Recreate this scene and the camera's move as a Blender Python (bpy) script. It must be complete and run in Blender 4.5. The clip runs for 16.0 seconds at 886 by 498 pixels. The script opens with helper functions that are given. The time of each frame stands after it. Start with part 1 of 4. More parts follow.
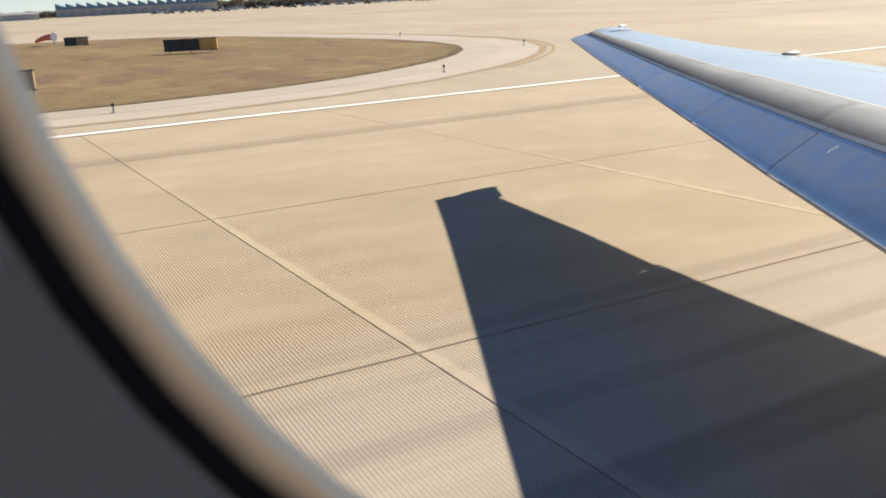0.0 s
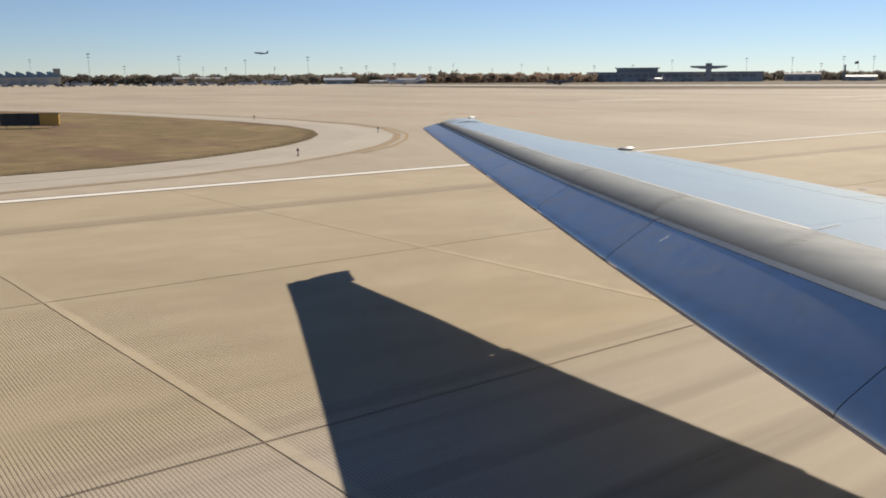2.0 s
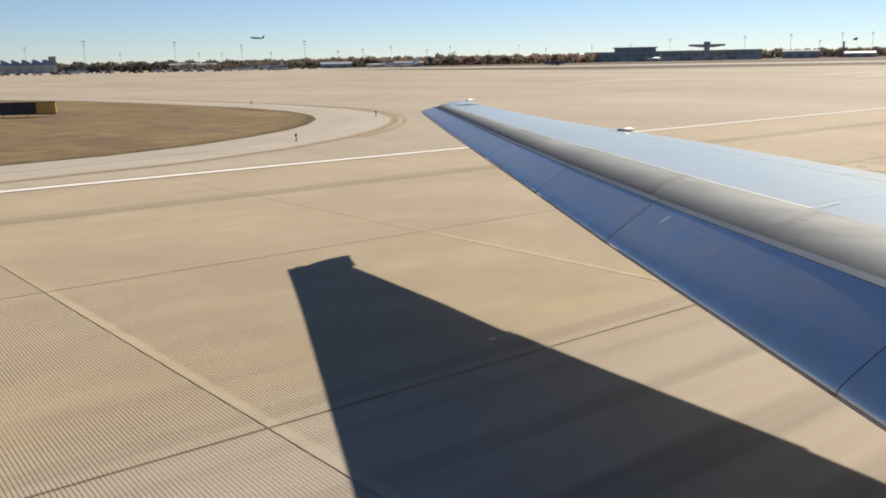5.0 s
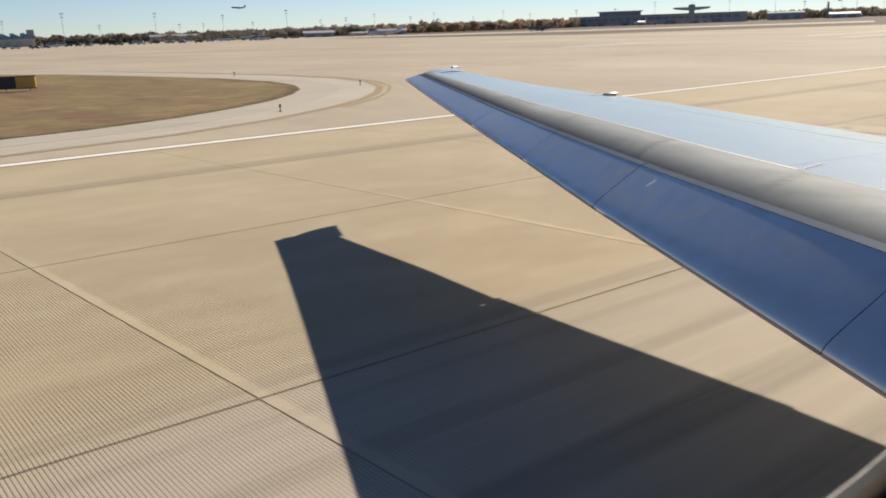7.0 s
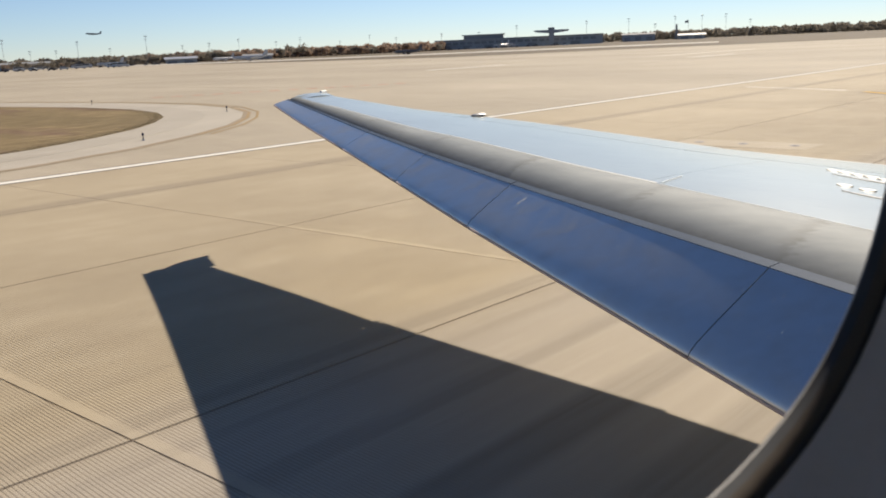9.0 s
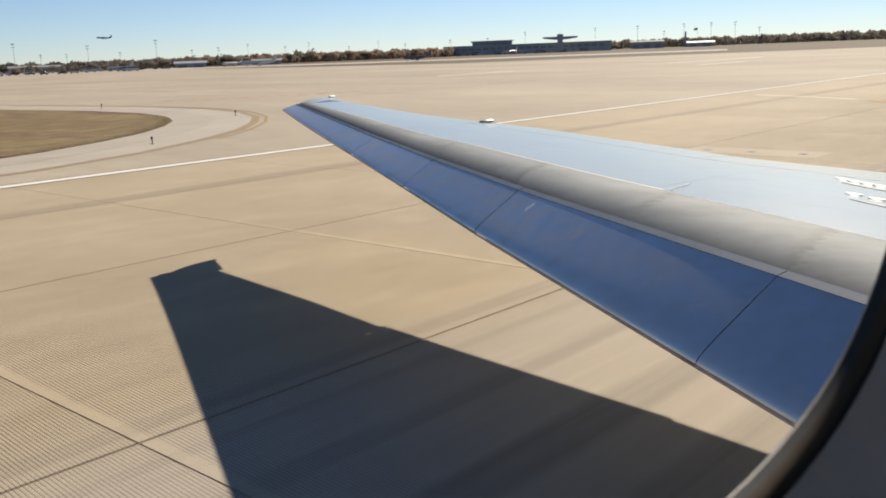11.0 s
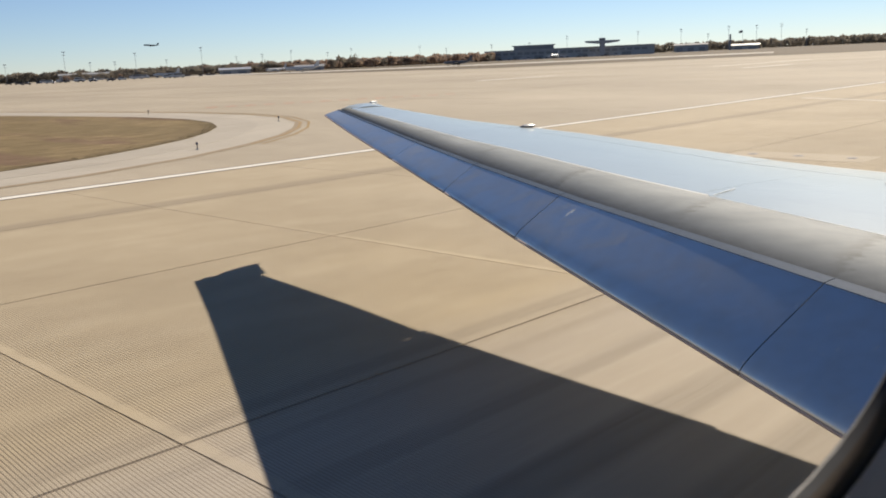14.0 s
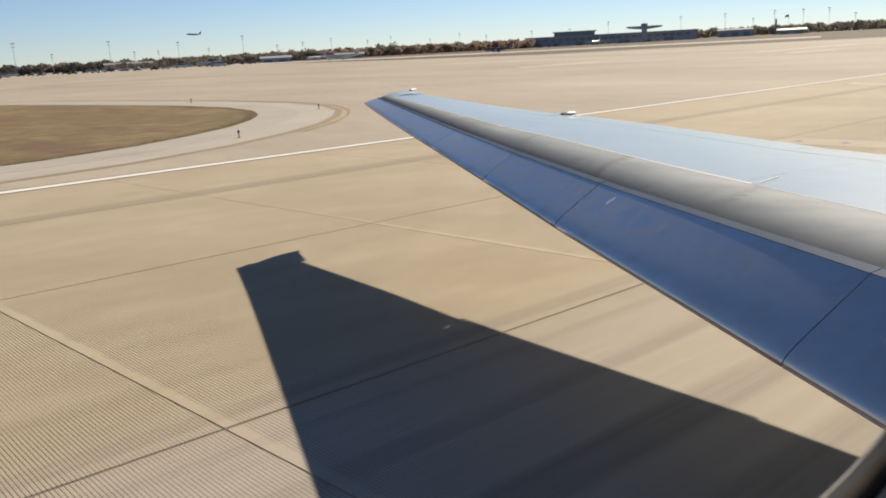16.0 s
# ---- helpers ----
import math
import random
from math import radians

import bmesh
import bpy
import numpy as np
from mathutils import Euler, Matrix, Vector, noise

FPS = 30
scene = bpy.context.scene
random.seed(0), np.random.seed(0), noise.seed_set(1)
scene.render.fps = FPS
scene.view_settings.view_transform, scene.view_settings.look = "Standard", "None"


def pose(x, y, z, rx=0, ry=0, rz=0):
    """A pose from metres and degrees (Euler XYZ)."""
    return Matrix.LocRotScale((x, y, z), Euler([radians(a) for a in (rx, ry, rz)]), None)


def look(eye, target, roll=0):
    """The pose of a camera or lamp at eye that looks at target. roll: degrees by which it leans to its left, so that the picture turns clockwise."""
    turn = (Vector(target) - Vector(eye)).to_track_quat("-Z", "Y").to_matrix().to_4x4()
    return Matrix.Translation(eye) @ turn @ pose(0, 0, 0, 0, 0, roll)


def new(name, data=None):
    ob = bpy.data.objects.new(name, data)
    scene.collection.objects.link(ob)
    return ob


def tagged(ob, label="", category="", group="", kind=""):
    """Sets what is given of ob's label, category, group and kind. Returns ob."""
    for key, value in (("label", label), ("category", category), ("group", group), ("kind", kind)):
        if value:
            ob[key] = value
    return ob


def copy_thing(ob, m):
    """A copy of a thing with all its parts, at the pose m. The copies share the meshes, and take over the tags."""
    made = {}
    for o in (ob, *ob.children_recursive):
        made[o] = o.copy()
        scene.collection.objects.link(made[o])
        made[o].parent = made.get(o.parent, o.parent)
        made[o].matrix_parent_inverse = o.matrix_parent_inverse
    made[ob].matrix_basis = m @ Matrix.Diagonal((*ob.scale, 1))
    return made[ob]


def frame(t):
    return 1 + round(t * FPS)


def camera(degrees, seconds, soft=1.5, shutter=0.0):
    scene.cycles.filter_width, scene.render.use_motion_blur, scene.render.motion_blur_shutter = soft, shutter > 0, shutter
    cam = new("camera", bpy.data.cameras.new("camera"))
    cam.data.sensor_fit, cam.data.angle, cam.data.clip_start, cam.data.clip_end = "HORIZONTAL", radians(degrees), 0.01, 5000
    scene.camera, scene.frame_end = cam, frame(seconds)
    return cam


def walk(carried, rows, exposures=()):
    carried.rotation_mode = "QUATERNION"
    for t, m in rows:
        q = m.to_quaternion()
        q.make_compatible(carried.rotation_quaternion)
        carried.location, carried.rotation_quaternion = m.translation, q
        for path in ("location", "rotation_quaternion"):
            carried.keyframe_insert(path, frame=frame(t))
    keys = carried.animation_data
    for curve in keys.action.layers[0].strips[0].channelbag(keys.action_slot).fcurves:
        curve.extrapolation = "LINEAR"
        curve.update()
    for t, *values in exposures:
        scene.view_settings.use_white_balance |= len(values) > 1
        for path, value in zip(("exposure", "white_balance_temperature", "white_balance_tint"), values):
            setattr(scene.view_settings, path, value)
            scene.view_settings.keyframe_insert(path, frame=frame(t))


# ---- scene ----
# World: x out from the cabin side, y towards the nose of the airliner, z up.
cam = camera(54.0, 16.0, soft=1.85)
cam.data.dof.use_dof, cam.data.dof.focus_distance, cam.data.dof.aperture_fstop = True, 14.0, 20.0
PATH = [
    (0, 0.001, 0.0162, 3.4921, -117.04, -16.32, -2.95),
    (0.5, -0.001, 0.0155, 3.4913, -118.23, -16.39, -2.65),
    (1, -0.001, 0.012, 3.494, -120.84, -15.82, -1.56),
    (1.5, -0.001, 0.001, 3.492, -125.21, -13.32, -0.35),
    (2, -0.007, -0.007, 3.490, -127.08, -11.05, -0.28),
    (2.5, -0.002, -0.003, 3.489, -126.05, -11.09, -0.82),
    (3, 0.000, -0.005, 3.491, -125.42, -11.63, -1.16),
    (3.5, 0.006, -0.002, 3.491, -125.39, -12.26, -1.45),
    (4, 0.000, -0.005, 3.498, -126.11, -12.37, -1.41),
    (4.2, 0.003, -0.003, 3.499, -126.76, -12.12, -1.00),
    (6.3, -0.006, -0.004, 3.498, -127.30, -13.33, -1.90),
    (6.5, -0.003, -0.007, 3.498, -127.39, -13.74, -2.21),
    (7, -0.001, -0.007, 3.4885, -127.85, -14.24, -2.01),
    (7.5, -0.004, -0.008, 3.4970, -129.66, -13.88, -2.38),
    (8, 0.000, -0.004, 3.4900, -132.66, -12.53, -2.71),
    (8.5, 0.004, -0.003, 3.4930, -135.29, -12.56, -2.98),
    (8.7, -0.001, -0.003, 3.4920, -136.29, -13.10, -2.62),
    (11, 0.000, 0.000, 3.4910, -135.82, -12.69, -2.24),
    (11.5, -0.005, 0.001, 3.5000, -135.46, -12.53, -2.45),
    (12, -0.001, -0.001, 3.4940, -135.23, -12.26, -2.20),
    (12.5, -0.001, 0.000, 3.4950, -134.78, -12.13, -2.35),
    (13, 0.002, -0.002, 3.4950, -134.17, -12.16, -2.42),
    (13.5, -0.000, -0.002, 3.4970, -133.59, -12.20, -2.53),
    (14, -0.002, -0.003, 3.4960, -133.09, -12.27, -2.65),
    (14.5, 0.003, 0.003, 3.4940, -132.69, -12.31, -2.56),
    (15, 0.000, -0.004, 3.4970, -132.16, -12.41, -2.69),
    (15.5, 0.001, -0.001, 3.500, -131.25, -12.52, -2.94),
    (16, -0.007, 0.004, 3.501, -130.42, -12.95, -3.04),
]

walk(cam,
     [(t, pose(x, y, z, 90 + tilt, 0, turn) @ pose(0, 0, 0, 0, 0, lean)) for t, x, y, z, turn, tilt, lean in PATH],
     exposures=[(0, 0.92, 6500, 13), (1.0, 0.88, 6500, 13), (1.6, 0.6, 6500, 13), (2.1, 0.38, 6500, 13), (2.5, 0.36, 6500, 13), (3.0, 0.52, 6500, 13), (7.5, 0.52, 6500, 13), (11, 0.5, 6500, 13), (16, 0.48, 6500, 13)])

# ---- light ----
SUN_AZ, SUN_EL = math.radians(-72.0), math.radians(31.5)
SUN = Vector((math.cos(SUN_AZ) * math.cos(SUN_EL), math.sin(SUN_AZ) * math.cos(SUN_EL), math.sin(SUN_EL)))
world = bpy.data.worlds.new("sky")
scene.world = world
world.use_nodes = True
wn = world.node_tree.nodes
sky = wn.new("ShaderNodeTexSky")
sky.sky_type = "NISHITA"
sky.sun_disc = False
sky.sun_elevation = SUN_EL
sky.sun_rotation = math.pi / 2 - SUN_AZ
sky.altitude = 180
sky.air_density, sky.dust_density, sky.ozone_density = 0.75, 0.0, 2.6
wn["Background"].inputs["Strength"].default_value = 0.081
air = wn.new("ShaderNodeTexCoord")
height = wn.new("ShaderNodeSeparateXYZ")
haze = wn.new("ShaderNodeValToRGB")
tinted = wn.new("ShaderNodeMix")
tinted.data_type, tinted.blend_type = "RGBA", "MULTIPLY"
tinted.inputs[0].default_value = 1.0
haze.color_ramp.elements[0].color = (0.725, 0.745, 0.805, 1)
haze.color_ramp.elements[1].color = (0.79, 0.81, 0.87, 1)
haze.color_ramp.elements[1].position = 0.16
haze.color_ramp.elements.new(0.95).color = (0.5, 0.52, 0.58, 1)
wl = world.node_tree.links
wl.new(air.outputs["Generated"], height.inputs[0])
wl.new(height.outputs["Z"], haze.inputs[0])
wl.new(sky.outputs["Color"], tinted.inputs[6])
wl.new(haze.outputs[0], tinted.inputs[7])
wl.new(tinted.outputs[2], wn["Background"].inputs["Color"])
sun = new("sun", bpy.data.lights.new("sun", "SUN"))
sun.data.energy, sun.data.angle, sun.data.color = 5.0, math.radians(0.55), (1.0, 0.88, 0.7)
sun.matrix_world = look((0, 0, 60), Vector((0, 0, 60)) - SUN)


# ---- materials ----
def nodes_of(name):
    m = bpy.data.materials.new(name)
    m.use_nodes = True
    nt = m.node_tree
    return m, nt, nt.nodes["Principled BSDF"]


def node(nt, kind, **values):
    n = nt.nodes.new(kind)
    for k, v in values.items():
        n.inputs[k].default_value = v
    return n


def math_node(nt, op, a, b=None, clamp=False):
    n = nt.nodes.new("ShaderNodeMath")
    n.operation, n.use_clamp = op, clamp
    for i, v in enumerate((a, b)):
        if v is None:
            continue
        if isinstance(v, (int, float)):
            n.inputs[i].default_value = v
        else:
            nt.links.new(v, n.inputs[i])
    return n.outputs[0]


def ramp(nt, fac, stops):
    n = nt.nodes.new("ShaderNodeValToRGB")
    els = n.color_ramp.elements
    while len(els) < len(stops):
        els.new(0.5)
    for e, (p, c) in zip(els, stops):
        e.position, e.color = p, (*c, 1) if len(c) == 3 else c
    nt.links.new(fac, n.inputs[0])
    return n.outputs[0]


def mix(nt, fac, a, b, mode="MIX"):
    n = nt.nodes.new("ShaderNodeMix")
    n.data_type, n.blend_type = "RGBA", mode
    for i, v in ((0, fac), (6, a), (7, b)):
        if isinstance(v, (int, float)):
            n.inputs[i].default_value = v
        elif isinstance(v, tuple):
            n.inputs[i].default_value = (*v, 1)
        else:
            nt.links.new(v, n.inputs[i])
    return n.outputs[2]


def coords(nt, scale=(1, 1, 1), source="Position"):
    if source == "Position":
        g = nt.nodes.new("ShaderNodeNewGeometry").outputs["Position"]
    else:
        g = nt.nodes.new("ShaderNodeTexCoord").outputs[source]
    mp = nt.nodes.new("ShaderNodeMapping")
    mp.inputs["Scale"].default_value = scale
    nt.links.new(g, mp.inputs["Vector"])
    return mp.outputs[0]


def noise_tex(nt, vec, scale, detail=4, rough=0.55):
    n = node(nt, "ShaderNodeTexNoise", Scale=scale, Detail=detail, Roughness=rough)
    nt.links.new(vec, n.inputs["Vector"])
    return n.outputs["Fac"]


def bump(nt, p, height, strength=0.3, distance=0.01, after=None):
    b = node(nt, "ShaderNodeBump", Strength=strength, Distance=distance)
    nt.links.new(height, b.inputs["Height"])
    if after is not None:
        nt.links.new(after, b.inputs["Normal"])
    nt.links.new(b.outputs[0], p.inputs["Normal"])
    return b.outputs[0]


def rough_surface(name, lo, hi, scale=0.6, grain=40.0, rough=0.9, bump_strength=0.3, stretch=(1, 1, 1), metal=0.0, vary=0.0):
    """Two scales of colour noise and a fine grain in relief."""
    m, nt, p = nodes_of(name)
    v = coords(nt, stretch)
    big = noise_tex(nt, v, scale, 5, 0.6)
    fine = noise_tex(nt, v, grain, 3, 0.6)
    f = math_node(nt, "ADD", math_node(nt, "MULTIPLY", big, 0.7), math_node(nt, "MULTIPLY", fine, 0.3))
    col = ramp(nt, f, [(0.3, lo), (0.7, hi)])
    if vary:
        info = nt.nodes.new("ShaderNodeObjectInfo")
        k = math_node(nt, "ADD", math_node(nt, "MULTIPLY", info.outputs["Random"], vary), 1 - vary / 2)
        comb = nt.nodes.new("ShaderNodeCombineColor")
        for i in range(3):
            nt.links.new(k, comb.inputs[i])
        col = mix(nt, 1.0, col, comb.outputs[0], "MULTIPLY")
    nt.links.new(col, p.inputs["Base Color"])
    p.inputs["Roughness"].default_value = rough
    p.inputs["Metallic"].default_value = metal
    if bump_strength:
        bump(nt, p, fine, bump_strength, 0.01)
    return m


def band(nt, x, centre, half, soft):
    """1 inside a strip across x, fading over soft."""
    d = math_node(nt, "ABSOLUTE", math_node(nt, "SUBTRACT", x, centre))
    return math_node(nt, "DIVIDE", math_node(nt, "SUBTRACT", half + soft, d), soft, True)


def runway_material():
    """Tan, weathered, saw-grooved concrete with rubber streaks along the wheel tracks."""
    m, nt, p = nodes_of("runway_concrete")
    pos = nt.nodes.new("ShaderNodeNewGeometry").outputs["Position"]
    sep = nt.nodes.new("ShaderNodeSeparateXYZ")
    nt.links.new(pos, sep.inputs[0])
    x, y = sep.outputs[0], sep.outputs[1]
    v = coords(nt)
    big = noise_tex(nt, v, 0.22, 5, 0.6)
    mid = noise_tex(nt, coords(nt, (1.0, 0.35, 1)), 1.6, 5, 0.65)
    fine = noise_tex(nt, v, 60, 3, 0.6)
    tone = math_node(nt, "ADD", math_node(nt, "MULTIPLY", big, 0.45),
                     math_node(nt, "ADD", math_node(nt, "MULTIPLY", mid, 0.35), math_node(nt, "MULTIPLY", fine, 0.2)))
    col = ramp(nt, tone, [(0.3, (0.368, 0.297, 0.198)), (0.52, (0.442, 0.365, 0.249)), (0.72, (0.527, 0.443, 0.315))])
    info = nt.nodes.new("ShaderNodeObjectInfo")
    k = math_node(nt, "ADD", math_node(nt, "MULTIPLY", info.outputs["Random"], 0.07), 0.965)
    comb = nt.nodes.new("ShaderNodeCombineColor")
    for i in range(3):
        nt.links.new(k, comb.inputs[i])
    col = mix(nt, 1.0, col, comb.outputs[0], "MULTIPLY")
    # the middle lanes are worn to a paler, greyer tone, with pale drag marks along them
    worn_lane = math_node(nt, "MULTIPLY", math_node(nt, "SUBTRACT", 8.6, x), 0.5, True)
    drag = ramp(nt, noise_tex(nt, coords(nt, (6.0, 0.25, 1)), 1.0, 6, 0.75), [(0.46, (0, 0, 0)), (0.62, (1, 1, 1))])
    col = mix(nt, math_node(nt, "MULTIPLY", worn_lane, 0.85), col, (0.425, 0.374, 0.312))
    col = mix(nt, math_node(nt, "MULTIPLY", math_node(nt, "MULTIPLY", worn_lane, drag), 0.2), col, (0.58, 0.52, 0.445))
    # streaks of tyre rubber, long in y
    warp = math_node(nt, "MULTIPLY", math_node(nt, "SUBTRACT", noise_tex(nt, coords(nt, (0.02, 0.05, 1)), 1.0, 2), 0.5), 0.35)
    xw = math_node(nt, "ADD", x, warp)
    along = ramp(nt, noise_tex(nt, coords(nt, (0.6, 0.06, 1)), 1.3, 3), [(0.3, (0.3, 0.3, 0.3)), (0.5, (1, 1, 1))])
    hair = ramp(nt, noise_tex(nt, coords(nt, (9.0, 0.12, 1)), 1.0, 4, 0.7), [(0.3, (0.5, 0.5, 0.5)), (0.62, (1, 1, 1))])
    streak = math_node(nt, "MULTIPLY", band(nt, xw, 7.85, 0.12, 0.08), 0.5)
    for c, h, s, w in ((6.95, 0.05, 0.08, 0.35), (5.9, 0.12, 0.12, 0.7), (4.5, 0.2, 0.16, 0.75), (3.1, 0.22, 0.2, 0.75), (9.1, 0.08, 0.25, 0.2), (1.6, 0.5, 0.6, 0.6), (0.0, 0.8, 0.8, 0.6)):
        streak = math_node(nt, "MAXIMUM", streak, math_node(nt, "MULTIPLY", band(nt, xw, c, h, s), w))
    streak = math_node(nt, "MULTIPLY", math_node(nt, "MULTIPLY", streak, along), math_node(nt, "MULTIPLY", hair, 0.95))
    col = mix(nt, math_node(nt, "MULTIPLY", streak, 0.42), col, (0.07, 0.062, 0.055))
    # a paler band without grooves behind each cross joint
    along_slab = math_node(nt, "MODULO", math_node(nt, "ADD", math_node(nt, "SUBTRACT", y, math_node(nt, "MULTIPLY", x, 0.055)), 1503.4 + 0.44), 7.5)
    ragged = math_node(nt, "MULTIPLY", math_node(nt, "SUBTRACT", mid, 0.5), 0.12)
    smooth_band = math_node(nt, "MULTIPLY", math_node(nt, "SUBTRACT", math_node(nt, "ADD", along_slab, ragged), 7.31), 14.0, True)
    inner = math_node(nt, "ADD", math_node(nt, "MULTIPLY", math_node(nt, "MULTIPLY", math_node(nt, "SUBTRACT", 15.5, x), 0.6, True), 0.25), 0.02)
    col = mix(nt, math_node(nt, "MULTIPLY", smooth_band, inner), col, (0.54, 0.45, 0.32))
    # the soft darker seam of the outer lane
    seam = math_node(nt, "MULTIPLY", band(nt, xw, 22.3, 0.25, 0.45), math_node(nt, "ADD", math_node(nt, "MULTIPLY", mid, 0.5), 0.15))
    col = mix(nt, seam, col, (0.22, 0.175, 0.13))
    # saw-cut grooves across the runway
    wv = nt.nodes.new("ShaderNodeTexWave")
    wv.wave_type, wv.bands_direction, wv.wave_profile = "BANDS", "Y", "SIN"
    wv.inputs["Scale"].default_value = 2 * math.pi / (20 * 0.042)
    wv.inputs["Distortion"].default_value = 0.0
    nt.links.new(pos, wv.inputs["Vector"])
    cut = ramp(nt, wv.outputs["Fac"], [(0.1, (1, 1, 1)), (0.32, (0, 0, 0))])
    zone = math_node(nt, "MULTIPLY", math_node(nt, "SUBTRACT", 19.0, x), 0.17, True)
    wear = ramp(nt, noise_tex(nt, coords(nt, (1, 0.5, 1)), 0.5, 4), [(0.3, (0.35, 0.35, 0.35)), (0.6, (1, 1, 1))])
    cut = math_node(nt, "MULTIPLY", math_node(nt, "MULTIPLY", cut, zone), wear)
    cut = math_node(nt, "MULTIPLY", cut, math_node(nt, "SUBTRACT", 1.0, smooth_band))
    # the grooves are worn shallow and filled with rubber in the wheel lanes
    kept = math_node(nt, "ADD", math_node(nt, "MULTIPLY", math_node(nt, "MULTIPLY", math_node(nt, "SUBTRACT", x, 5.2), 0.45, True), 0.72), 0.28)
    cut = math_node(nt, "MULTIPLY", cut, kept)
    # the shade down in the grooves is put into the colour here
    col = mix(nt, math_node(nt, "MULTIPLY", cut, 0.72), col, (0.15, 0.115, 0.085))
    nt.links.new(col, p.inputs["Base Color"])
    p.inputs["Roughness"].default_value = 0.9
    p.inputs["Specular IOR Level"].default_value = 0.1
    h = math_node(nt, "SUBTRACT", math_node(nt, "MULTIPLY", fine, 0.25), cut)
    bump(nt, p, h, 0.5, 0.006)
    return m


def painted(name, colour, worn, amount=0.5, rough=0.92):
    """Road paint, worn through to the concrete."""
    m, nt, p = nodes_of(name)
    n = math_node(nt, "ADD", math_node(nt, "MULTIPLY", noise_tex(nt, coords(nt), 2.5, 5, 0.7), 0.6),
                  math_node(nt, "MULTIPLY", noise_tex(nt, coords(nt, (1, 1, 1)), 40, 3), 0.4))
    f = ramp(nt, n, [(amount - 0.08, (0, 0, 0)), (amount + 0.12, (1, 1, 1))])
    nt.links.new(mix(nt, f, worn, colour), p.inputs["Base Color"])
    p.inputs["Roughness"].default_value = rough
    p.inputs["Specular IOR Level"].default_value = 0.15
    return m


def metal_skin(name, base, rough, scratch=0.5, metal=1.0, gloss=0.5, spread=0.2):
    """Bare or painted aircraft skin with rubbed streaks and specks."""
    m, nt, p = nodes_of(name)
    v = coords(nt)
    cloud = ramp(nt, noise_tex(nt, coords(nt, (0.9, 2.0, 2.0)), 2.0, 6, 0.65), [(0.3, (0, 0, 0)), (0.7, (1, 1, 1))])
    rub = noise_tex(nt, coords(nt, (6, 60, 30)), 1.0, 3, 0.6)
    tone = mix(nt, cloud, tuple(c * (1 - spread) for c in base), tuple(min(1, c * (1 + spread)) for c in base))
    nt.links.new(tone, p.inputs["Base Color"])
    p.inputs["Metallic"].default_value = metal
    p.inputs["Specular IOR Level"].default_value = gloss
    r = math_node(nt, "ADD", math_node(nt, "MULTIPLY", math_node(nt, "ADD", cloud, rub), 0.1 * scratch), rough - 0.05 * scratch)
    nt.links.new(r, p.inputs["Roughness"])
    bump(nt, p, noise_tex(nt, coords(nt, (0.5, 3, 3)), 1.2, 2), 0.05, 0.02)
    return m


def glass_material():
    """A thin clean pane that only tints what is seen through it."""
    m = bpy.data.materials.new("window_glass")
    m.use_nodes = True
    nt = m.node_tree
    clear = nt.nodes.new("ShaderNodeBsdfTransparent")
    clear.inputs["Color"].default_value = (0.965, 0.975, 0.98, 1)
    nt.links.new(clear.outputs[0], nt.nodes["Material Output"].inputs["Surface"])
    return m


def leaf_material(name, lo, hi):
    """Leaves, half of whose light comes through from behind."""
    m = rough_surface(name, lo, hi, 0.15, 1.5, 0.9, 0.0, vary=0.2)
    nt = m.node_tree
    p, out = nt.nodes["Principled BSDF"], nt.nodes["Material Output"]
    tr = nt.nodes.new("ShaderNodeBsdfTranslucent")
    nt.links.new(p.inputs["Base Color"].links[0].from_socket, tr.inputs["Color"])
    mx = nt.nodes.new("ShaderNodeMixShader")
    mx.inputs[0].default_value = 0.5
    nt.links.new(p.outputs[0], mx.inputs[1])
    nt.links.new(tr.outputs[0], mx.inputs[2])
    nt.links.new(mx.outputs[0], out.inputs["Surface"])
    return m


def grass_material():
    """Mown winter grass: straw, olive and bare earth in long patches."""
    m, nt, p = nodes_of("dry_grass_ground")
    big = noise_tex(nt, coords(nt, (0.35, 1.0, 1)), 0.11, 5, 0.65)
    mid = noise_tex(nt, coords(nt, (1.0, 0.5, 1)), 0.9, 5, 0.7)
    fine = noise_tex(nt, coords(nt), 9.0, 3, 0.7)
    f = math_node(nt, "ADD", math_node(nt, "MULTIPLY", mid, 0.6), math_node(nt, "MULTIPLY", fine, 0.4))
    straw = ramp(nt, f, [(0.32, (0.13, 0.09, 0.045)), (0.5, (0.25, 0.185, 0.095)), (0.68, (0.42, 0.325, 0.18))])
    olive = ramp(nt, f, [(0.32, (0.115, 0.081, 0.039)), (0.68, (0.31, 0.235, 0.125))])
    earth = ramp(nt, f, [(0.32, (0.11, 0.07, 0.042)), (0.68, (0.28, 0.19, 0.12))])
    k = ramp(nt, big, [(0.44, (0, 0, 0)), (0.54, (1, 1, 1))])
    q = ramp(nt, noise_tex(nt, coords(nt, (0.3, 1.2, 1)), 0.17, 4, 0.6), [(0.52, (0, 0, 0)), (0.62, (1, 1, 1))])
    nt.links.new(mix(nt, q, mix(nt, k, straw, olive), earth), p.inputs["Base Color"])
    p.inputs["Roughness"].default_value = 0.95
    p.inputs["Specular IOR Level"].default_value = 0.1
    bump(nt, p, f, 0.6, 0.03)
    return m


